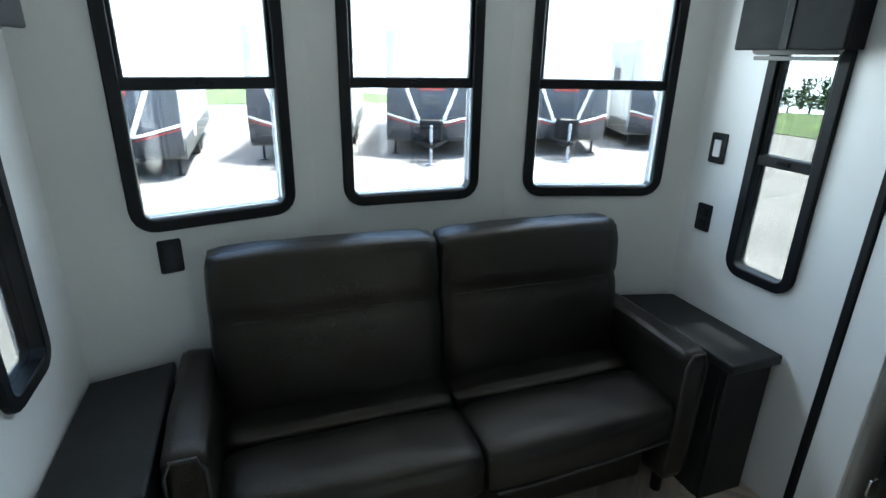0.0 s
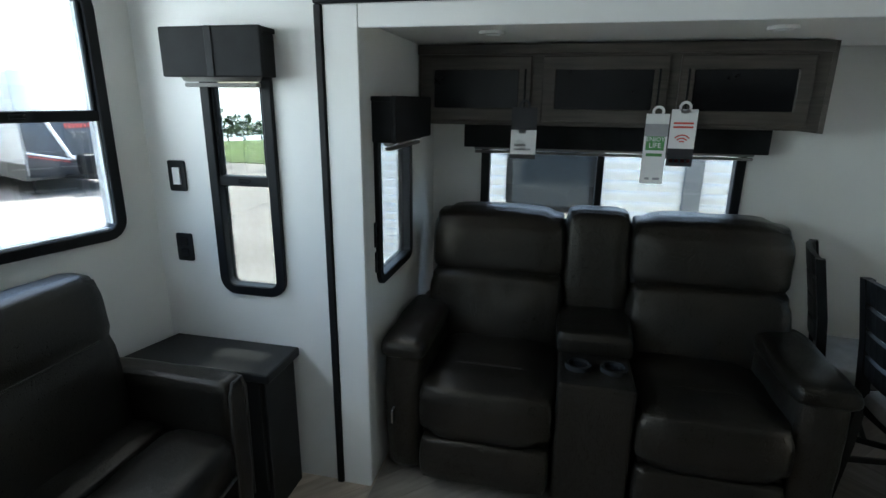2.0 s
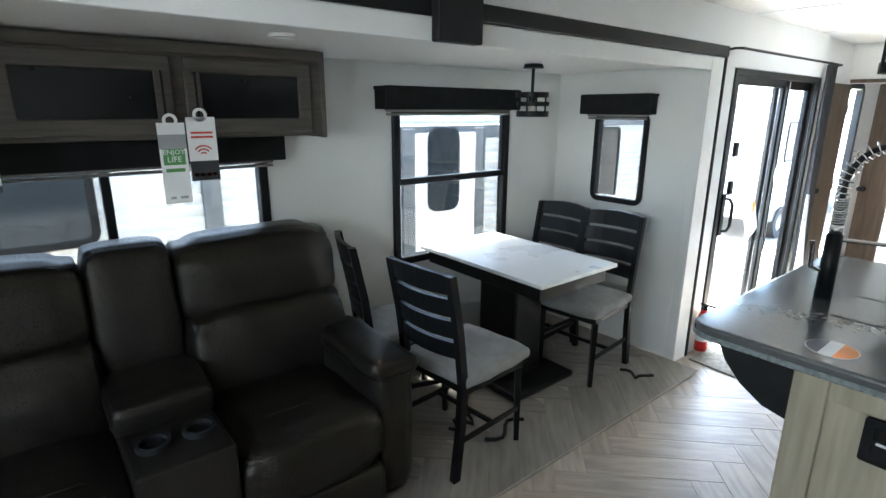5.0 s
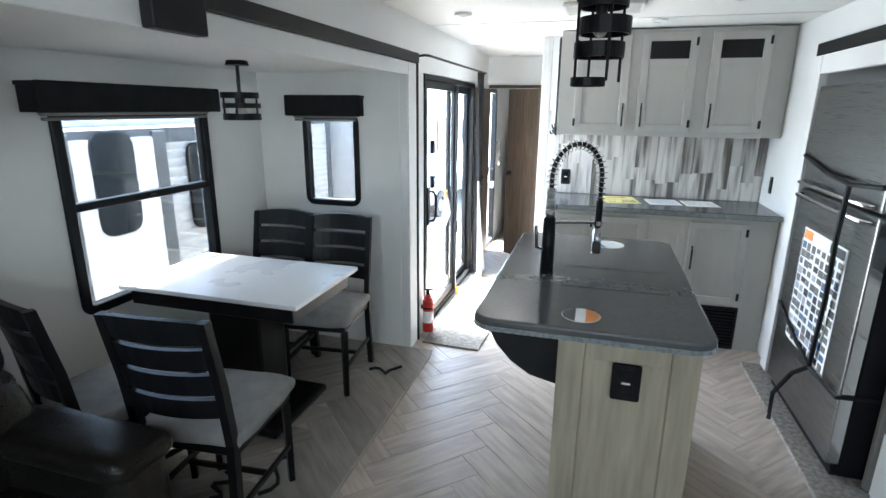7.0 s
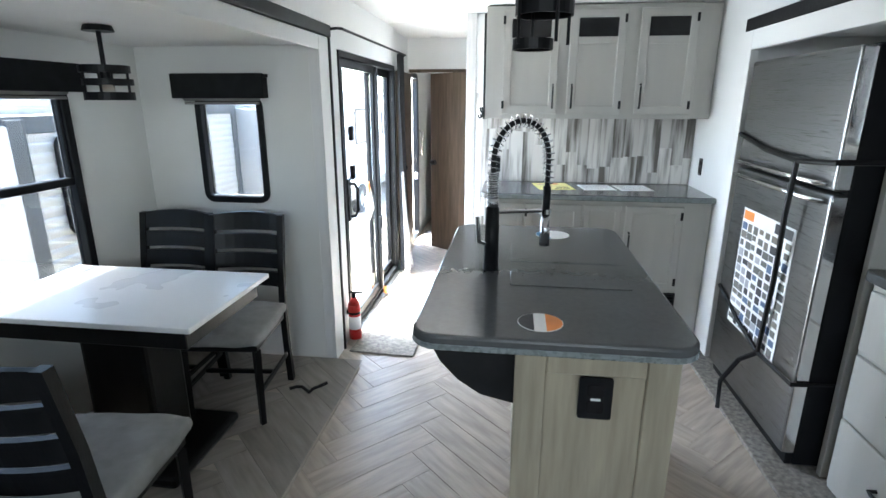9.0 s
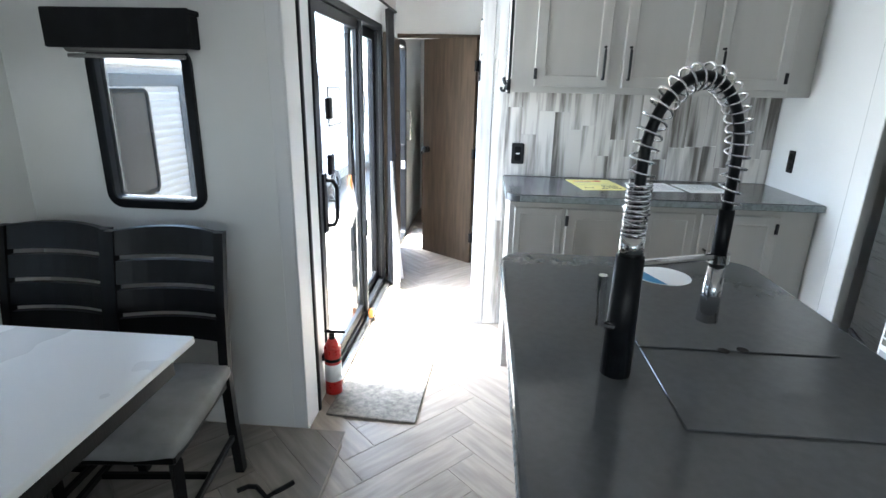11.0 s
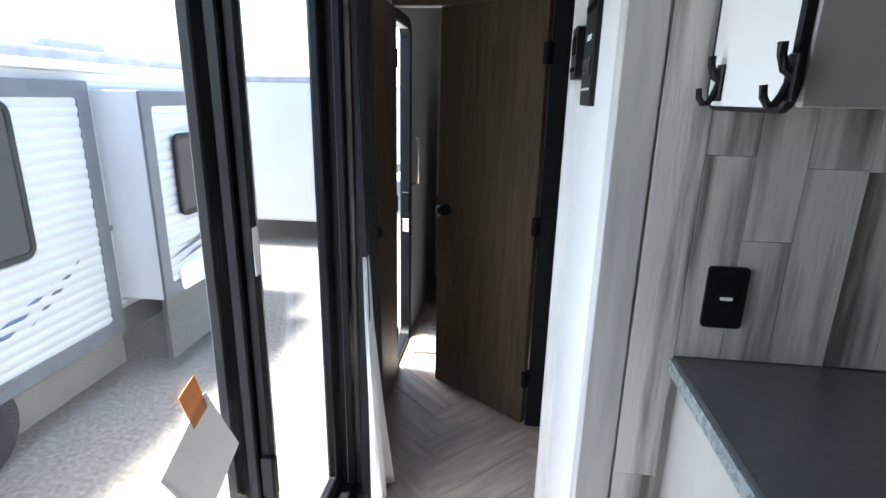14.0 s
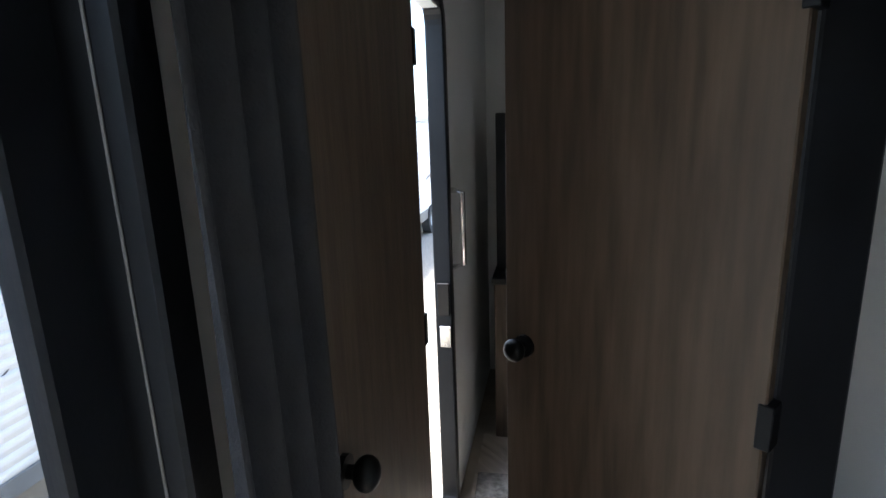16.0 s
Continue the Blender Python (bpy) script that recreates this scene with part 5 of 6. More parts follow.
for y_, z_, w_, h_, rot_, m_, lb_ in ((5.235, 0.81, 0.16, 0.20, -28, M_WHITE, "white notice sheet taped to the patio door glass"), (5.225, 0.935, 0.05, 0.085, -20, M_ORANGE, "small orange tag taped to the patio door glass")):
    nt_ = thing("taped_notice", (0, 0, 0), lb_, "paper")
    part("sheet", plate(w_, h_, 0.003, 0.0012), m_, nt_)
    nt_.matrix_basis = facing((-0.0085, y_, z_), 90) @ Matrix.Rotation(radians(rot_), 4, "Y")
rod = thing("curtain_rod", (0.06, 5.3, 1.96), "thin black curtain rod above the patio door", "curtain rod")
part("rod", tube([(0.001, 4.47, 1.95), (0.05, 4.47, 1.955), (0.07, 4.50, 1.955), (0.07, 6.30, 1.955), (0.05, 6.33, 1.955), (0.001, 6.33, 1.95)], 0.008), M_BLACK, rod)


def curtain():
    e = thing("curtain", (0.08, 6.1, 0.02), "dark grey gathered curtain with white lining beside the patio door", "curtain")
    for nm, y0, y1, dx, folds, height, taper, m, lab in (("fabric", 6.03, 6.225, 0.0, 3.5, 1.92, 0.12, M_CURTAIN, ""), ("lining", 5.955, 6.17, 0.045, 2.5, 0.92, 0.82, M_CURTAINW, "white lining")):
        b = bmesh.new()
        nu, nv = 48, 20
        g = []
        for j in range(nv + 1):
            row = []
            for i in range(nu + 1):
                u, v = i / nu, j / nv
                y = y1 - (1 - u) * (y1 - y0) * (1 - taper * v) + 0.012 * math.sin(3 * v + dx * 90) - (0.09 * v if dx else 0)
                depth = 0.026 * math.sin(u * 2 * math.pi * folds + 0.8 * math.sin(2.4 * v)) + 0.008 * math.sin(u * 23 + 5 * v)
                row.append(b.verts.new((0.05 + dx * (1 - 0.5 * v) + depth * (0.65 + 0.35 * (1 - v)) * (1 - 0.6 * v * (dx > 0)) + 0.02 * (1 - v), y, 0.03 + v * height)))
            g.append(row)
        for j in range(nv):
            for i in range(nu):
                b.faces.new((g[j][i], g[j][i + 1], g[j + 1][i + 1], g[j + 1][i]))
        bmesh.ops.solidify(b, geom=b.faces[:], thickness=0.003)
        part(nm, b, m, e, lab, True)
    return e


curtain()
fe = thing("fire_extinguisher", (0.075, 4.515, 0), "small red fire extinguisher with a white label", "fire extinguisher")
part("tank", cyl((0.075, 4.515, 0.0), (0.075, 4.515, 0.24), 0.04, seg=24), M_RED, fe, "", True)
part("shoulder", cyl((0.075, 4.515, 0.24), (0.075, 4.515, 0.285), 0.04, 0.016, 24), M_RED, fe, "", True)
part("label", cyl((0.075, 4.515, 0.07), (0.075, 4.515, 0.16), 0.0408, seg=24), M_WHITE, fe, "white label band", True)
part("band", cyl((0.075, 4.515, 0.175), (0.075, 4.515, 0.19), 0.0412, seg=24), M_BLACK, fe)
part("valve", cyl((0.075, 4.515, 0.285), (0.075, 4.515, 0.315), 0.014), M_BLACK, fe)
part("lever", box(0.04, 0.14, 4.507, 4.523, 0.315, 0.328, 0.004), M_BLACK, fe)
part("bracket", box(0.001, 0.038, 4.495, 4.535, 0.17, 0.20, 0.003), M_BLACK, fe)

fe.location = (0.048, 4.552, 0.03)

# ---- hall doors, bathroom, entry ----
def leaf_door(name, hinge, ang, w, z1, label, knob_side):
    """A plain brown door leaf from its hinge, turned to ang in plan."""
    e = thing(name, (0, 0, 0), label, "door", kind="structure")
    part("leaf", box(0, w, -0.016, 0.016, 0.025, z1, 0.003), M_OAK, e)
    for s in (-1, 1):
        part("rose", cyl((w - 0.06, s * 0.016, 0.945), (w - 0.06, s * 0.026, 0.945), 0.026, seg=18), M_BLACK, e)
        bb = bmesh.new()
        bmesh.ops.create_uvsphere(bb, u_segments=16, v_segments=10, radius=0.027)
        turned(bb, Matrix.Translation((w - 0.06, s * 0.056, 0.945)) @ Matrix.Diagonal((1, 0.8, 1, 1)))
        part("knob", bb, M_BLACK, e, "black round door knob", True)
        part("neck", cyl((w - 0.06, s * 0.024, 0.945), (w - 0.06, s * 0.045, 0.945), 0.011), M_BLACK, e)
    for z in (0.25, 0.95, 1.62):
        part("hinge", box(-0.012, 0.012, -0.02, 0.02, z - 0.04, z + 0.04, 0.002), M_BLACK, e)
    e.matrix_basis = Matrix.Translation(hinge) @ Matrix.Rotation(radians(ang), 4, "Z")
    return e


leaf_door("door_2", (0.646, 6.606, 0), 142.6, 0.555, 1.83, "brown wood bathroom door, swung open across the hall", 1)
leaf_door("door_3", (XH + 0.021, 6.955, 0), -90, 0.62, 1.83, "brown wood hall door, folded open against the wall", 1)
part_latch = solid("door_catch", box(0.64, 0.664, 6.635, 6.66, 0.845, 0.875, 0.004), M_BLACK, "small black door catch on the bathroom jamb", "door catch")
# bathroom behind the hall wall
structure("wall_bath_side", box(1.62, 1.66, YK + T, YX, 0, ZC), M_WALL, "pale grey bathroom wall")
to = thing("toilet", (0.98, 6.65, 0), "white porcelain toilet with a closed lid", "toilet")
part("pedestal", cyl((0.98, 6.69, 0.0), (0.98, 6.69, 0.36), 0.13, 0.17, 24), M_PORC, to, "", True)
bw = bmesh.new()
bmesh.ops.create_uvsphere(bw, u_segments=24, v_segments=12, radius=0.2)
turned(bw, Matrix.Translation((0.98, 6.65, 0.40)) @ Matrix.Diagonal((0.95, 1.2, 0.4, 1)))
part("bowl", bw, M_PORC, to, "", True)
part("lid", prism([(0.98 + 0.185 * math.cos(a), 6.65 + 0.235 * math.sin(a)) for a in [2 * math.pi * k / 28 for k in range(28)]], 0.455, 0.485, 0.01), M_PORC, to)
part("flush_riser", box(0.87, 1.09, 6.86, 6.96, 0.3, 0.50, 0.02, 2), M_PORC, to)
to.location = (0.96, 6.54, 0.02)
hb = thing("towel_hook", (0.895, 6.96, 1.4), "black towel hook on the bathroom wall", "hook")
part("hook", tube([(0.895, YX - 0.002, 1.52), (0.895, YX - 0.03, 1.515), (0.895, YX - 0.035, 1.45), (0.895, YX - 0.03, 1.40), (0.885, YX - 0.06, 1.395)], 0.009), M_BLACK, hb)

# entry doorway in the left wall
ed = thing("door_4", (0, 0, 0), "black frame of the open entry doorway", "door", kind="structure")
part("frame", turned(frame_ring(0.50, 1.87, 0.05, 0.06, 0.10), facing((XH - 0.02, 7.26, 0.92), 90)), M_BLACK, ed)
part("strike_plate", box(XH - 0.035, XH + 0.004, 7.453, 7.459, 0.68, 0.76, 0.002), M_CHROME, ed, "chrome strike plate")
part("latch", box(XH - 0.04, XH + 0.004, 7.448, 7.459, 0.80, 0.92, 0.003), M_BLACKG, ed)
part("grab_handle", tube([(XH + 0.002, 7.56, 0.95), (XH + 0.04, 7.56, 0.96), (XH + 0.04, 7.56, 1.22), (XH + 0.002, 7.56, 1.23)], 0.01), M_CHROME, ed, "chrome grab handle", True)
en = thing("entry_cabinet", (0.5, 8.3, 0), "brown wood entry cabinet with a dark top", "cabinet")
part("body", box(0.06, 1.3, 7.98, 8.60, 0.0, 0.76, 0.004), M_OAK, en)
part("top", box(0.05, 1.31, 7.965, 8.61, 0.762, 0.79, 0.004), M_SIDETAB, en)
tv = thing("wall_tv", (0.6, 8.66, 0.95), "black wall-mounted television over the entry cabinet", "television")
part("screen", box(0.25, 1.2, 8.63, 8.66, 0.95, 1.52, 0.006), M_BLACKG, tv)
part("mount", box(0.6, 0.8, 8.66, 8.70, 1.1, 1.3, 0.003), M_BLACK, tv)
fr2 = thing("dark_locker", (0.22, 8.2, 0.79), "tall dark locker on the entry cabinet", "cabinet")
part("body", box(0.06, 0.36, 8.12, 8.60, 0.792, 1.50, 0.004), M_SIDETAB, fr2)
part("handle", tube([(0.30, 8.118, 0.92), (0.30, 8.09, 0.93), (0.30, 8.09, 1.22), (0.30, 8.118, 1.23)], 0.008), M_CHROME, fr2)


def rug(x0, x1, y0, y1, rot, label):
    b = box(-(x1 - x0) / 2, (x1 - x0) / 2, -(y1 - y0) / 2, (y1 - y0) / 2, 0.0, 0.012, 0.004)
    ob = solid("entry_rug", b, M_CARPET, label, "rug", base=(0, 0, 0))
    ob.matrix_basis = pose((x0 + x1) / 2, (y0 + y1) / 2, 0.006, 0, 0, rot)
    return ob


rug(0.07, 0.49, 4.37, 4.95, -3, "beige looped entry rug on the floor by the patio door")
rug(0.02, 0.52, 7.24, 7.70, 2, "beige looped entry rug on the floor by the entry door")

# ---- ceiling fixtures ----
def puck(x, y, z, label="round white recessed ceiling light, unlit"):
    e = thing("puck_light", (x, y, z), label, "ceiling light", "puck lights in the ceiling")
    part("rim", turned(ring(0.05, 0.034, 0.012, 24), Matrix.Translation((x, y, z - 0.006))), M_CEIL, e)
    part("lens", cyl((x, y, z - 0.007), (x, y, z - 0.001), 0.034, seg=24), M_WHITE, e)
    return e


p0 = puck(0.33, 4.34, ZC)
for x, y in ((1.78, 4.20), (1.46, 4.84), (0.25, 6.9), (0.7, 1.6), (1.75, 1.6)):
    copy_thing(p0, Matrix.Translation((x, y, ZC)))
for x, y in ((-0.35, 1.9), (-0.35, 0.9)):
    copy_thing(p0, Matrix.Translation((x, y, ZS + 0.02)))
copy_thing(p0, Matrix.Translation((2.6, 3.3, 1.90)))
vt = thing("ceiling_vent", (1.125, 4.29, ZC), "white slotted air-conditioner ceiling vent", "vent")
part("frame", turned(frame_ring(0.42, 0.30, 0.02, 0.02, 0.02), Matrix.Translation((1.125, 4.29, ZC - 0.011)) @ Matrix.Rotation(radians(90), 4, "X")), M_CEIL, vt)
part("backing", box(0.925, 1.325, 4.15, 4.43, ZC - 0.008, ZC - 0.004), M_INKG, vt)
for k in range(12):
    part("slat", box(0.935, 1.315, 4.162 + k * 0.0225, 4.172 + k * 0.0225, ZC - 0.018, ZC - 0.008), M_CEIL, vt)
v2 = thing("ceiling_vent", (0.42, 7.6, ZC), "white slotted ceiling vent of the entry", "vent")
part("frame", turned(frame_ring(0.26, 0.16, 0.02, 0.014, 0.01), Matrix.Translation((0.42, 7.6, ZC - 0.008)) @ Matrix.Rotation(radians(90), 4, "X")), M_CEIL, v2)
part("backing", box(0.30, 0.54, 7.53, 7.67, ZC - 0.005, ZC - 0.002), M_BLACK, v2)
for k in range(4):
    part("slat", box(0.305, 0.535, 7.545 + k * 0.033, 7.556 + k * 0.033, ZC - 0.014, ZC - 0.005), M_CEIL, v2)

# ---- outside ----
def gz(x, y=0.0):
    """Height of the land: level round the trailers, falling gently away across the field."""
    return GZ + min(0.0, x + 18) * 0.05 + min(0.0, y + 30) * 0.055


g = bmesh.new()
rows_ = [[g.verts.new((x, y, gz(x, y))) for y in (-1500, -30, 1500)] for x in (-1500, -18, 0, 1500)]
for ra, rc in zip(rows_, rows_[1:]):
    for k in range(2):
        g.faces.new((ra[k], rc[k], rc[k + 1], ra[k + 1]))
structure("ground", g, M_GRAVEL, "pale gravel lot reaching to the horizon")
structure("road", box(-17.9, 40, -29.9, -1.6, GZ - 0.02, GZ + 0.01), M_ASPHALT, "pale sealed sales lot behind the trailer")
for nm_, x0, x1, y0, y1 in (("lawn", -1400, -18, -29.9, 300), ("lawn_side", -1400, -18, -1400, -30.0), ("lawn_far", -17.9, 300, -1400, -30.0)):
    lw_ = box(x0, x1, y0, y1, -0.02, 0.03)
    for v in lw_.verts:
        v.co.z += gz(v.co.x, v.co.y)
    structure(nm_, lw_, M_GRASS, "green grass field beside the lot")
b = bmesh.new()
for x0, x1, y0, y1 in ((0.06, W - 0.06, -0.55, YE),):
    box(x0 - 0.11, x1 + 0.11, y0, y1 + 0.1, -0.20, -0.03, bm=b)
structure("floor_chassis", b, M_SKIRT, "underside of the trailer")


# two added glowing sheets imitate bright haze where the land falls below the horizon
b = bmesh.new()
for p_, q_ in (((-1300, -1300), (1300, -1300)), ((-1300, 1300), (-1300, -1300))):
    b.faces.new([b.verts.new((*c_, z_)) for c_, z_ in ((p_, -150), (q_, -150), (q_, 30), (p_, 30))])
structure("backdrop", b, glow("haze_glow", (0.88, 0.94, 1.0), 1.0), "glowing sheets standing in for pale summer haze beyond the field")


def ribbed(x, y0, y1, z0, z1, pitch=0.075, out=1):
    """Horizontally ribbed siding on an x plane, facing +x times out."""
    b = bmesh.new()
    n = int((z1 - z0) / pitch)
    prev = None
    for i in range(n + 1):
        z = z0 + (z1 - z0) * i / n
        for dz, d in ((0.0, 0.0), (pitch * 0.55, 0.014), (pitch * 0.8, 0.014)):
            if z + dz > z1 + 1e-6:
                continue
            cur = (b.verts.new((x + out * d, y0, z + dz)), b.verts.new((x + out * d, y1, z + dz)))
            if prev:
                b.faces.new((prev[0], prev[1], cur[1], cur[0]))
            prev = cur
    return b


def wheel(parent, x, y, z, r=0.34):
    w = part("wheel", turned(ring(r, r * 0.58, 0.2, 28), Matrix.Translation((x, y, z)) @ Matrix.Rotation(radians(90), 4, "Y")), M_TYRE, parent, "black tyre")
    part("rim", cyl((x - 0.06, y, z), (x + 0.06, y, z), r * 0.58, seg=20), M_INKG, w)


def side_window(parent, x, y, z, w, h, out=1):
    wn_ = part("window", turned(frame_ring(w, h, 0.045, 0.03, 0.09), facing((x, y, z), 90 * out)), M_BLACK, parent)
    part("pane", turned(plate(w - 0.07, h - 0.07, 0.06, 0.012), facing((x, y, z), 90 * out)), M_TINT, wn_, "dark tinted glass")


def neighbour_trailer(x, y0, y1, label, slides=(), wins=(), wheels=(), decal=M_DECAL):
    """A white ribbed travel trailer alongside; its near side is the plane x."""
    e = thing("travel_trailer", (x - 1.2, (y0 + y1) / 2, GZ), label, "trailer")
    zb, zt = GZ + 0.62, GZ + 2.72
    part("body", box(x - 2.4, x - 0.02, y0, y1, GZ + 0.42, zt, 0.08, 3), M_SIDING, e)
    part("siding", ribbed(x, y0 + 0.06, y1 - 0.06, zb, zt - 0.12), M_SIDING, e)
    part("skirt", box(x - 0.03, x + 0.012, y0 + 0.05, y1 - 0.05, GZ + 0.40, zb, 0.004), M_SKIRT, e)
    part("roof", box(x - 2.43, x + 0.03, y0 - 0.02, y1 + 0.02, zt - 0.10, zt + 0.02, 0.03, 2), M_INKG, e)
    part("roof_unit", box(x - 1.6, x - 0.8, (y0 + y1) / 2 - 0.5, (y0 + y1) / 2 + 0.4, zt + 0.02, zt + 0.25, 0.06, 2), M_WHITE, e)
    for a, c, z0, z1, d in slides:
        s = part("slide_out", box(x, x + d, a, c, z0, z1, 0.01), M_SIDING, e)
        part("slide_siding", ribbed(x + d + 0.001, a + 0.05, c - 0.05, z0 + 0.02, z1 - 0.1), M_SIDING, s)
        part("slide_trim", turned(frame_ring(c - a, z1 - z0, 0.12, 0.03, 0.01, 0.04), facing((x + d + 0.01, (a + c) / 2, (z0 + z1) / 2), 90)), M_TRIMG, s, "grey edge trim")
    for y, z, w, h, dx in wins:
        side_window(e, x + dx + 0.02, y, z, w, h)
    for y in wheels:
        wheel(e, x - 0.05, y, GZ + 0.34)
    sw = bmesh.new()
    for k, (ya, yb, za, zb2, th) in enumerate(((y0 + 0.5, y0 + 2.4, 0.15, 0.75, 0.10), (y0 + 0.7, y0 + 2.5, 0.05, 0.55, 0.05), (y1 - 2.4, y1 - 0.8, 0.35, 0.70, 0.09))):
        pts = [(ya, za), (ya + (yb - ya) * 0.5, za + (zb2 - za) * 0.35), (yb, zb2), (yb - 0.05, zb2 - th * 0.2), (ya + (yb - ya) * 0.5, za + (zb2 - za) * 0.35 - th), (ya, za - th * 0.4)]
        pr = prism(pts, 0, 0.004)
        join(sw, turned(pr, Matrix(((0, 0, 1, x + 0.017), (1, 0, 0, 0), (0, 1, 0, 0), (0, 0, 0, 1)))))
    part("decal", sw, decal, e, "dark sweeping decal stripes")
    return e


nt1 = neighbour_trailer(-2.75, -0.7, 10.6, "white ribbed travel trailer with dark windows and grey trim parked alongside",
                        slides=((0.2, 5.35, GZ + 0.72, GZ + 2.46, 0.5), (5.75, 8.30, GZ + 0.46, GZ + 2.52, 0.04), (8.38, 9.83, GZ + 0.72, GZ + 2.46, 0.40)),
                        wins=((1.12, 1.22, 0.66, 0.85, 0.52), (5.05, 0.95, 0.42, 0.75, 0.52), (7.08, 0.86, 1.05, 1.05, 0.04), (9.01, 0.75, 0.62, 0.72, 0.42)),
                        wheels=(6.1, 6.9), decal=M_DECALG)
# its white entry door with a rounded window, between grey jambs
nd = part("entry_door", box(-2.235, -2.205, 3.78, 4.51, GZ + 0.75, GZ + 2.40, 0.015, 2), M_WHITE, nt1, "smooth white door")
part("door_window", turned(plate(0.36, 0.74, 0.10, 0.02), facing((-2.20, 4.11, 1.07), 90)), M_TINT, nd, "dark rounded door window")
for yy in (3.73, 4.56):
    part("door_jamb", box(-2.24, -2.20, yy - 0.065, yy + 0.065, GZ + 0.74, GZ + 2.44, 0.006), M_TRIMG, nt1, "grey upright trim")
part("corner_trim", box(-2.24, -2.20, 2.05, 2.17, GZ + 0.74, GZ + 2.44, 0.006), M_TRIMG, nt1, "grey upright trim")
for a, c, xx in ((0.2, 5.35, -2.25), (5.75, 8.30, -2.73), (8.38, 9.83, -2.35)):
    part("slide_skirt", box(xx - 0.04, xx + 0.012, a + 0.01, c - 0.01, GZ + 0.16, GZ + 0.72 if xx > -2.7 else GZ + 0.45, 0.006), M_TANSKIRT if xx < -2.7 else M_SKIRT, nt1)
part("access_panel", turned(plate(0.75, 0.22, 0.06, 0.02), facing((-2.325, 8.98, -0.16), 90)), M_WHITE, nt1, "white baggage door")
part("awning_rail", tube([(-2.70, 5.9, 1.62), (-2.70, 10.3, 1.62)], 0.035, 8), M_WHITE, nt1, "white awning tube")
part("roof_dome", box(-3.7, -3.1, 8.4, 9.1, GZ + 2.72, GZ + 2.86, 0.05, 3), M_INKG, nt1, "grey roof vent cover")
sw = bmesh.new()
for ya, za, yb, zb2, th in ((8.5, 0.06, 9.7, 0.28, 0.05), (8.6, 0.0, 9.5, 0.15, 0.03), (7.45, -0.15, 8.0, 0.22, 0.06), (5.9, -0.30, 7.3, 0.0, 0.09)):
    pts = [(ya, za), ((ya + yb) / 2, (za + zb2) / 2 + th * 0.5), (yb, zb2), ((ya + yb) / 2, (za + zb2) / 2 - th * 0.6)]
    xx = -2.325 if ya > 8.3 else -2.707
    join(sw, turned(prism(pts, 0, 0.004), Matrix(((0, 0, 1, xx), (1, 0, 0, 0), (0, 1, 0, 0), (0, 0, 0, 1)))))
part("swoosh_decal", sw, M_DECALG, nt1, "dark swoosh decals")
part("blue_decal", turned(prism([(5.9, -0.40), (6.9, -0.18), (7.7, 0.10), (7.1, -0.26), (6.3, -0.48)], 0, 0.004), Matrix(((0, 0, 1, -2.706), (1, 0, 0, 0), (0, 1, 0, 0), (0, 0, 0, 1)))), M_DECAL, nt1, "blue sweeping decal")
mh = neighbour_trailer(-2.5, 12.6, 20.0, "cream motorhome with swooping decals parked further along", wins=((13.6, 1.0, 1.0, 0.8, 0), (16.0, 1.0, 0.9, 0.6, 0)), wheels=(13.4, 18.0), decal=M_DECALG)



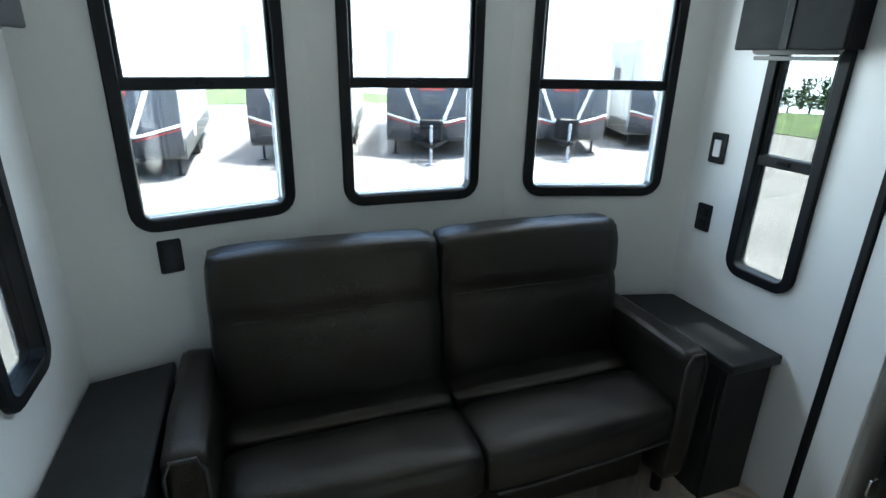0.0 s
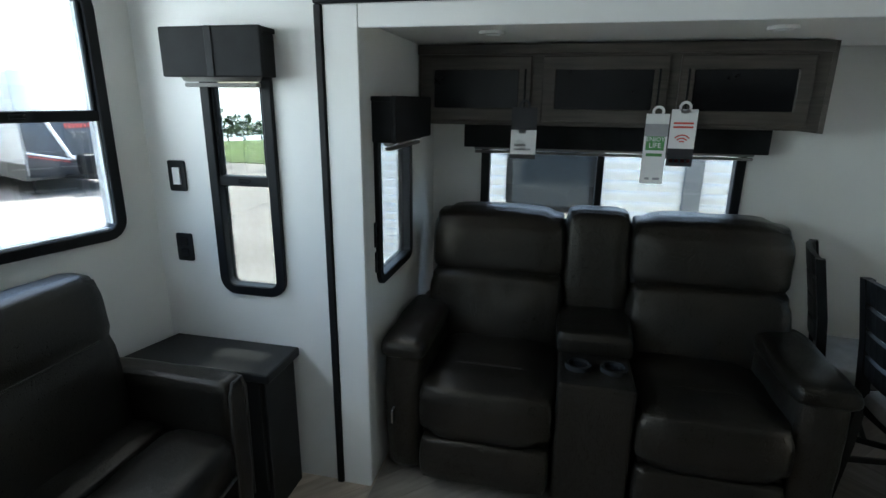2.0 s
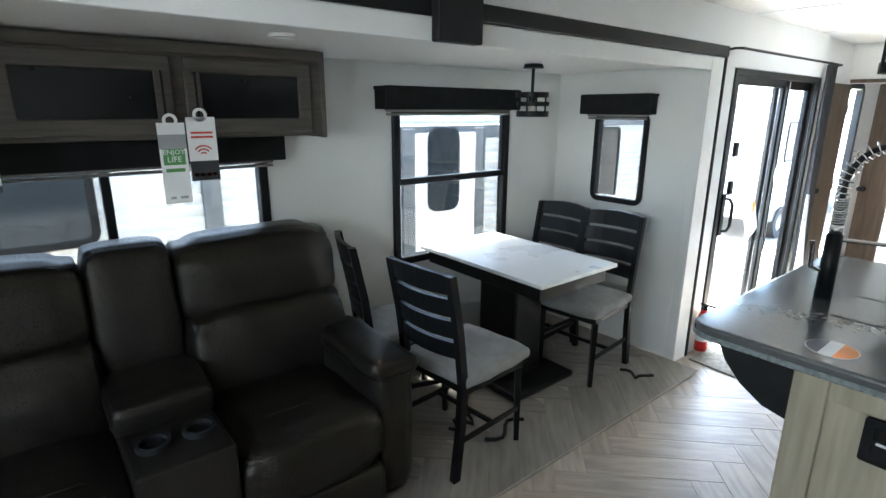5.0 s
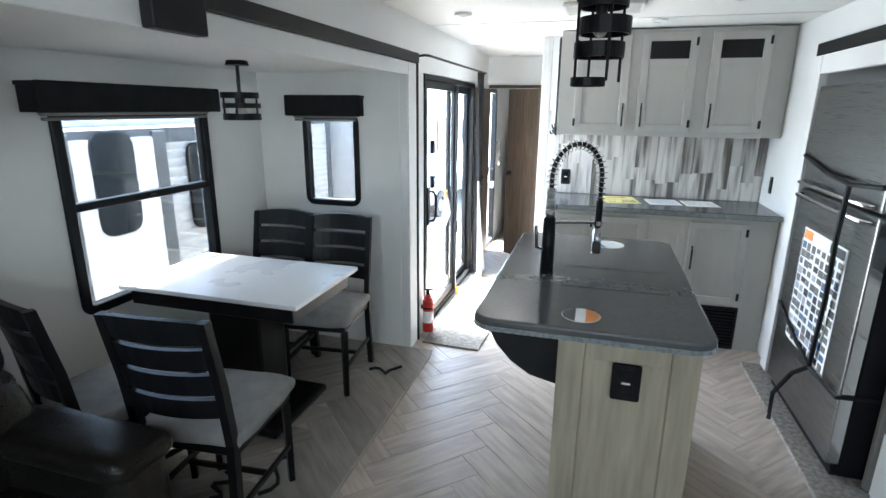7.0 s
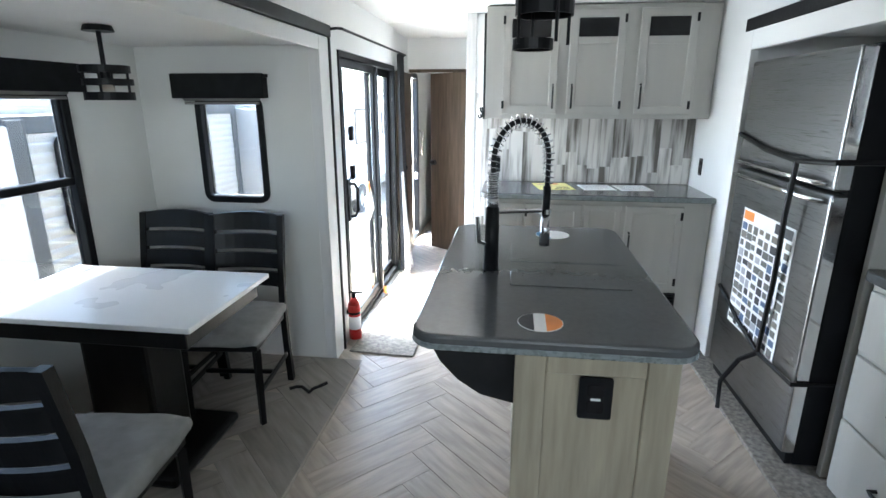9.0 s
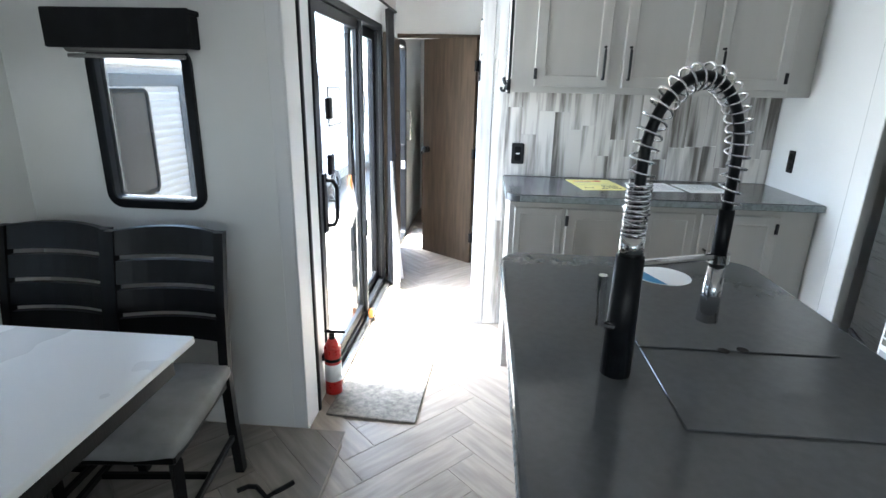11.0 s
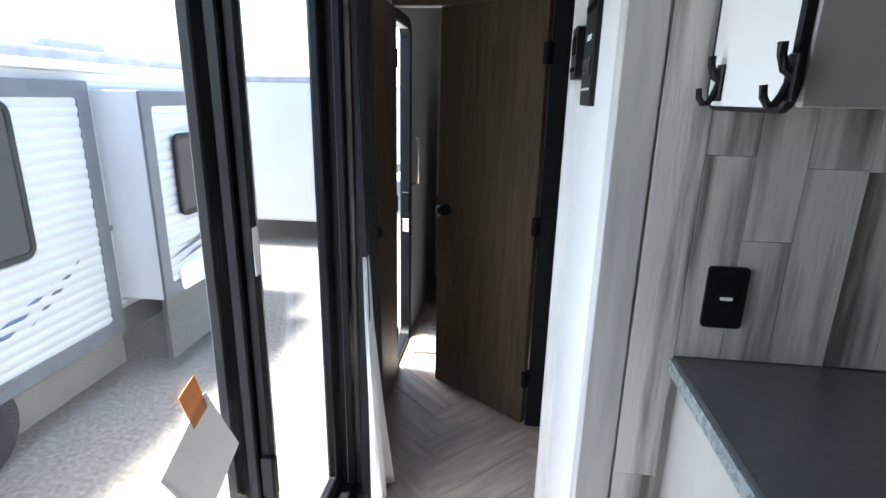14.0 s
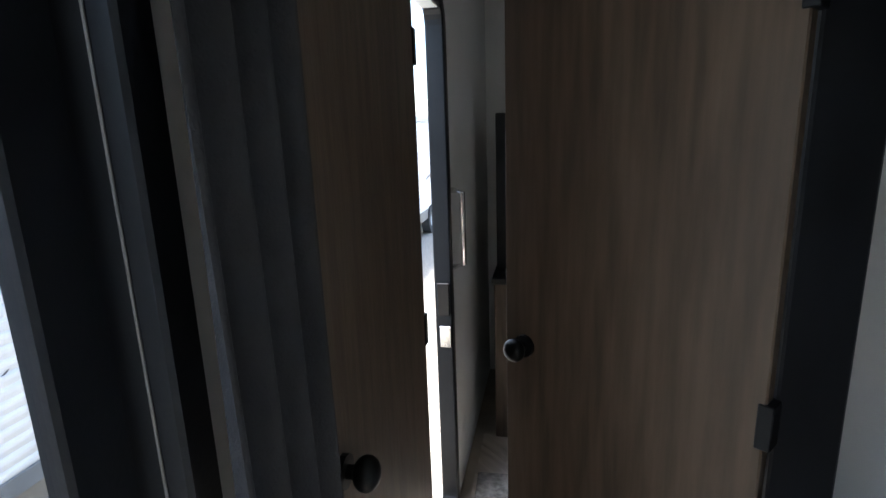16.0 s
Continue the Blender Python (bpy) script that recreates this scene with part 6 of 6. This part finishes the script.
def front_trailer(x, y, yaw, label, cap=True):
    """A trailer seen nose on: dark cap with pale chevrons, A-frame, jack and propane box; nose towards +y before turning."""
    e = thing("parked_trailer", (0, 0, 0), label, "trailer")
    z0, zt = 0.5, 3.25
    part("body", box(-1.22, 1.22, -8.0, -0.45, z0, zt, 0.07, 3), M_SIDING, e)
    prof = [(-0.45, z0), (0.02, z0), (0.10, 1.1), (0.03, 1.7), (0.0, 1.985)]
    b = bmesh.new()
    n = 12
    rows = []
    for i in range(n + 1):
        u = -1 + 2 * i / n
        rows.append([b.verts.new((1.2 * u, py - 0.30 * abs(u) ** 3 * (py > -0.44), pz)) for py, pz in prof])
    for a, c in zip(rows, rows[1:]):
        for k in range(len(prof) - 1):
            b.faces.new((a[k], c[k], c[k + 1], a[k + 1]))
    bmesh.ops.recalc_face_normals(b, faces=b.faces)
    nose = part("front_cap", b, M_DARKCAP if cap else M_SIDING, e, "dark moulded front cap", True)
    # upper cap: the bright sky reflected in its slope is put in as white colour
    up = bmesh.new()
    rows = []
    for i in range(n + 1):
        u = -1 + 2 * i / n
        rows.append([up.verts.new((1.21 * u, py - 0.30 * abs(u) ** 3 * (py > -0.44), pz)) for py, pz in ((0.03, 1.98), (-0.12, 2.5), (-0.45, zt))])
    for a, c in zip(rows, rows[1:]):
        for k in range(2):
            up.faces.new((a[k], c[k], c[k + 1], a[k + 1]))
    bmesh.ops.recalc_face_normals(up, faces=up.faces)
    part("upper_cap", up, M_SIDING, nose, "sloping upper cap coloured pale for reflected sky", True)
    if cap:
        def on(u, z):
            for (ya, za), (yb, zb) in zip(prof, prof[1:]):
                if za <= z <= zb and zb > za:
                    return Vector((1.2 * u, ya + (yb - ya) * (z - za) / (zb - za) - 0.30 * abs(u) ** 3 + 0.03, z))
            return Vector((1.2 * u, 0.1, z))
        for s in (-1, 1):
            part("chevron", tube([on(s * (0.60 - 0.32 * k / 8), 1.98 - 0.95 * k / 8) for k in range(9)], 0.05, 6), M_WHITE, nose, "white chevron stripe")
            part("chevron", tube([on(s * (1.0 - 0.70 * k / 8), 1.16 - 0.20 * k / 8) for k in range(9)], 0.03, 6), M_WHITE, nose)
            part("red_line", tube([on(s * (1.0 - 0.70 * k / 8), 1.08 - 0.19 * k / 8) for k in range(9)], 0.014, 5), M_INKR, nose)
        part("lower_band", tube([on(-0.30 + 0.6 * k / 8, 0.99) for k in range(9)], 0.055, 6), M_WHITE, nose)
        for k in range(7):
            u = -0.24 + 0.08 * k
            part("badge_bar", turned(box(-0.032, 0.032, -0.006, 0.006, -0.055, 0.055), Matrix.Translation(on(u, 1.84) + Vector((0, -0.01, 0)))), M_INKR, nose, "dull red badge lettering bar")
        for k in range(4):
            part("fine_print", tube([on(-0.18, 1.66 - 0.06 * k), on(0, 1.66 - 0.06 * k), on(0.18, 1.66 - 0.06 * k)], 0.010, 5), M_SKIRT, nose)
    part("skirt", box(-1.225, 1.225, -8.0, -0.46, z0 - 0.1, z0 + 0.35, 0.01), M_SKIRT, e)
    for s in (-1, 1):
        part("frame_rail", tube([(s * 0.55, -0.3, 0.5), (0.05 * s, 1.15, 0.5)], 0.05, 6), M_BLACK, e)
        part("stabiliser", tube([(s * 1.0, -0.7, 0.4), (s * 1.0, -0.7, 0.02)], 0.035, 6), M_BLACK, e)
        part("stabiliser_foot", box(s * 1.0 - 0.1, s * 1.0 + 0.1, -0.8, -0.6, 0.0, 0.03), M_BLACK, e)
    part("propane_cover", box(-0.30, 0.30, 0.30, 0.72, 0.56, 1.12, 0.08, 3), M_BLACK, e, "black propane tank cover")
    part("jack_post", cyl((0, 0.98, 0.05), (0, 0.98, 1.0), 0.04), M_INKG, e)
    part("jack_foot", cyl((0, 0.98, 0.0), (0, 0.98, 0.04), 0.13), M_INKG, e)
    part("coupler", box(-0.05, 0.05, 1.1, 1.35, 0.47, 0.6, 0.02), M_BLACK, e)
    for yy in (-2.0, -3.4, -5.2):
        for s in (-1, 1):
            part("side_window", turned(plate(0.7, 0.6, 0.06, 0.03), facing((s * 1.225, yy, 2.1), 90 * s)), M_TINT, e)
    part("side_door", box(1.22, 1.25, -2.9, -2.25, 0.65, 2.6, 0.02), M_WHITE, e, "white entry door")
    part("side_door", box(-1.25, -1.22, -2.9, -2.25, 0.65, 2.6, 0.02), M_WHITE, e, "white entry door")
    for yy in (-3.6, -4.4):
        for s in (-1, 1):
            wheel(e, s * 1.1, yy, 0.34)
    e.matrix_basis = Matrix.Translation((x, y, GZ + 0.01)) @ Matrix.Rotation(radians(yaw), 4, "Z")
    return e


front_trailer(4.4, -10.9, 0, "parked trailer with a dark chevron front cap")
front_trailer(0.76, -12.2, -14, "parked trailer with a dark chevron front cap and black propane cover")
front_trailer(-2.75, -12.3, -18, "parked trailer with a dark chevron front cap and a white flank")
front_trailer(-6.55, -11.8, -22, "parked trailer with a dark chevron front cap near the row's end")
front_trailer(-10.4, -11.9, -20, "parked trailer with a dark chevron front cap beside the grass")
front_trailer(-14.2, -13.2, -14, "white parked trailer at the end of the row", cap=False)

# far tree line
def tree(x, y, h, seed):
    r = random.Random(seed)
    e = thing("tree", (x, y, GZ), "distant broad-leaved tree with an uneven crown", "tree", "far tree line")
    part("trunk", cyl((x, y, GZ), (x + r.uniform(-0.2, 0.2), y, GZ + h * 0.5), 0.22, 0.1, 8), M_BARK, e)
    for k in range(4):
        a = r.uniform(0, 6.28)
        part("limb", cyl((x, y, GZ + h * 0.3), (x + math.cos(a) * h * 0.2, y + math.sin(a) * h * 0.2, GZ + h * 0.6), 0.1, 0.04, 6), M_BARK, e)
    b = bmesh.new()
    for k in range(520):
        a, ph, rr = r.uniform(0, 6.28), r.uniform(-1, 1), r.uniform(0.5, 1) ** 0.5
        lump = 1 + 0.28 * math.sin(3 * a + seed) + 0.2 * math.sin(5 * ph + seed)
        p = Vector((x + math.cos(a) * h * 0.33 * rr * lump * math.sqrt(1 - ph * ph * 0.8), y + math.sin(a) * h * 0.33 * rr * lump, GZ + h * 0.62 + ph * h * 0.36 * rr))
        s = r.uniform(0.2, 0.42)
        rot = Euler((r.uniform(0, 6), r.uniform(0, 6), r.uniform(0, 6))).to_matrix()
        b.faces.new([b.verts.new(p + rot @ Vector(c)) for c in ((-s, -s * 0.6, 0), (s, -s * 0.6, 0.1), (s * 0.7, s * 0.6, 0), (-s * 0.8, s * 0.6, -0.1))])
    part("crown", b, M_LEAF, e)
    return e


trees = [tree(0, 0, 11.0, 3), tree(4, 0, 9.0, 8), tree(9, 0, 10.0, 5)]
rt = random.Random(11)
for i in range(26, 80):
    a = radians(160 + i * 1.6)
    d, sc = 175 + rt.uniform(-20, 20), rt.uniform(0.7, 1.25)
    c = copy_thing(trees[i % 3], pose(d * math.sin(a) + 1, d * math.cos(a) + 1, gz(d * math.sin(a) + 1, d * math.cos(a) + 1), 0, 0, rt.uniform(0, 360)))
    c.scale = (sc * 1.3, sc * 1.3, sc * 0.6)
for k, tr_ in enumerate(trees):
    tr_.location = (-150 - 9 * k, -110, gz(-150 - 9 * k, -110))

# entry and patio steps, seen through the glass
stp = thing("door_step", (-0.4, 5.0, GZ), "black folding step below the patio door", "step")
for k in range(2):
    part("tread", box(-0.42 - 0.25 * k, -0.16 - 0.25 * k, 4.7, 5.3, -0.30 - 0.22 * k, -0.27 - 0.22 * k, 0.005), M_BLACK, stp)
for y in (4.72, 5.28):
    part("stringer", tube([(-0.12, y, -0.12), (-0.62, y, -0.55), (-0.68, y, GZ + 0.0)], 0.018, 6), M_BLACK, stp)

# ---- floors: herringbone planks last ----
PW, PL = 0.15, 0.60


def clip(poly, x0, x1, y0, y1):
    for ax, lim, s in ((0, x0, 1), (0, x1, -1), (1, y0, 1), (1, y1, -1)):
        out = []
        for p, q in zip(poly, poly[1:] + poly[:1]):
            a, c = s * (p[ax] - lim), s * (q[ax] - lim)
            if a >= 0:
                out.append(p)
            if a * c < 0:
                t = a / (a - c)
                out.append((p[0] + t * (q[0] - p[0]), p[1] + t * (q[1] - p[1])))
        poly = out
        if len(poly) < 3:
            return []
    return poly


def plank_mesh(poly, z0, z1, material):
    me = bpy.data.meshes.new("plank")
    n = len(poly)
    cx, cy = sum(p[0] for p in poly) / n, sum(p[1] for p in poly) / n
    ins = [(cx + (x - cx) * 0.985, cy + (y - cy) * 0.985) for x, y in poly]
    vs = [(x, y, z0) for x, y in poly] + [(x, y, z1 - 0.0012) for x, y in poly] + [(x, y, z1) for x, y in ins]
    fs = [tuple(range(2 * n, 3 * n))]
    for k in range(n):
        j = (k + 1) % n
        fs += [(k, j, n + j, n + k), (n + k, n + j, 2 * n + j, 2 * n + k)]
    me.from_pydata(vs, [], fs)
    me.materials.append(material)
    return me


def herringbone(floor, x0, x1, y0, y1, z0, z1, material, limit=300):
    """Lays V-shaped rows of planks at 45 degrees, cut to the given rectangle."""
    g = 0.0005
    shared = {}
    rest_v, rest_f, count = [], [], 0
    s = math.sqrt(0.5)
    pieces = []
    for i in range(-60, 60):
        for j in range(-14, 15):
            for o in (0, 1):
                # lattice of the herringbone, in plank widths
                u, v = (i + 4 * j, i - 4 * j) if o == 0 else (i + 4 * j + 4, i - 4 * j - 3 + 0)
                if o == 0:
                    r = (u * PW + g, (u + 4) * PW - g, v * PW + g, (v + 1) * PW - g)
                else:
                    r = (u * PW + g, (u + 1) * PW - g, v * PW + g, (v + 4) * PW - g)
                quad = [(r[0], r[2]), (r[1], r[2]), (r[1], r[3]), (r[0], r[3])]
                world_q = [((a - c) * s + 1.17, (a + c) * s + 2.5) for a, c in quad]
                if max(q[0] for q in world_q) < x0 or min(q[0] for q in world_q) > x1 or max(q[1] for q in world_q) < y0 or min(q[1] for q in world_q) > y1:
                    continue
                pieces.append((o, world_q))
    pieces.sort(key=lambda p: abs(sum(q[1] for q in p[1]) / 4 - 4.0))
    for o, q in pieces:
        c = clip(q, x0, x1, y0, y1)
        if len(c) < 3:
            continue
        cx, cy = sum(p[0] for p in q) / 4, sum(p[1] for p in q) / 4
        area = 0.5 * abs(sum(a[0] * b_[1] - b_[0] * a[1] for a, b_ in zip(c, c[1:] + c[:1])))
        if area < 4e-4:
            continue
        ang = radians(45 if o == 0 else 135)
        rot = Matrix.Rotation(-ang, 3, "Z")
        loc = [tuple((rot @ Vector((p[0] - cx, p[1] - cy, 0)))[:2]) for p in c]
        whole = area > PW * PL * 0.93
        key = o if whole else None
        if whole and o in shared:
            me = shared[o]
        else:
            me = plank_mesh(loc, z0, z1, material)
            if whole:
                shared[o] = me
        count += 1
        if count > limit:
            break
        ob = new("plank", me)
        ob.matrix_basis = pose(cx, cy, 0, 0, 0, math.degrees(ang))
        ob.parent = floor
    return count


fl = structure("floor", box(XH - T, W + T, -0.60, YE + T, -0.03, -0.0005), M_GROUT, "greige herringbone vinyl floor of the trailer")
herringbone(fl, 0.0, W, -0.36, 8.0, 0.0, 0.005, M_VINYL, 300)
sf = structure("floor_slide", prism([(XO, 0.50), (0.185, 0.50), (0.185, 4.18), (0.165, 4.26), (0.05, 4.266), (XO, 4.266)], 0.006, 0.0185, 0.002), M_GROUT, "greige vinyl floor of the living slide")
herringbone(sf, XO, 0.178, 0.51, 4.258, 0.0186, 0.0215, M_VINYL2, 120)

# weathered planks of the backsplash
rb = random.Random(21)
bsp = structure("trim_backsplash", box(0.765, W - 0.002, YK - 0.005, YK - 0.0005, 0.01, 1.445), M_MOULD, "weathered grey-white plank backsplash")
x = 0.768
k = 0
while x < W - 0.02:
    w = min(rb.choice((0.085, 0.085, 0.10, 0.075)), W - 0.004 - x)
    lo, hi = (0.012, 1.62) if x < 0.85 else (0.977, 1.448)
    cut = rb.uniform(lo + 0.08, hi - 0.08)
    for z0, z1 in ((lo, cut), (cut, hi)):
        pm = bpy.data.meshes.new("plank")
        bb = box(-w / 2 + 0.0004, w / 2 - 0.0004, -0.005, 0.005, 0.0004, z1 - z0 - 0.0004, 0.0005)
        bb.to_mesh(pm)
        bb.free()
        pm.materials.append(M_PLANK)
        ob = new("plank", pm)
        ob.location = (x + w / 2, YK - 0.0105 + rb.uniform(-0.0004, 0.0004), z0)
        ob.parent = bsp
    x += w
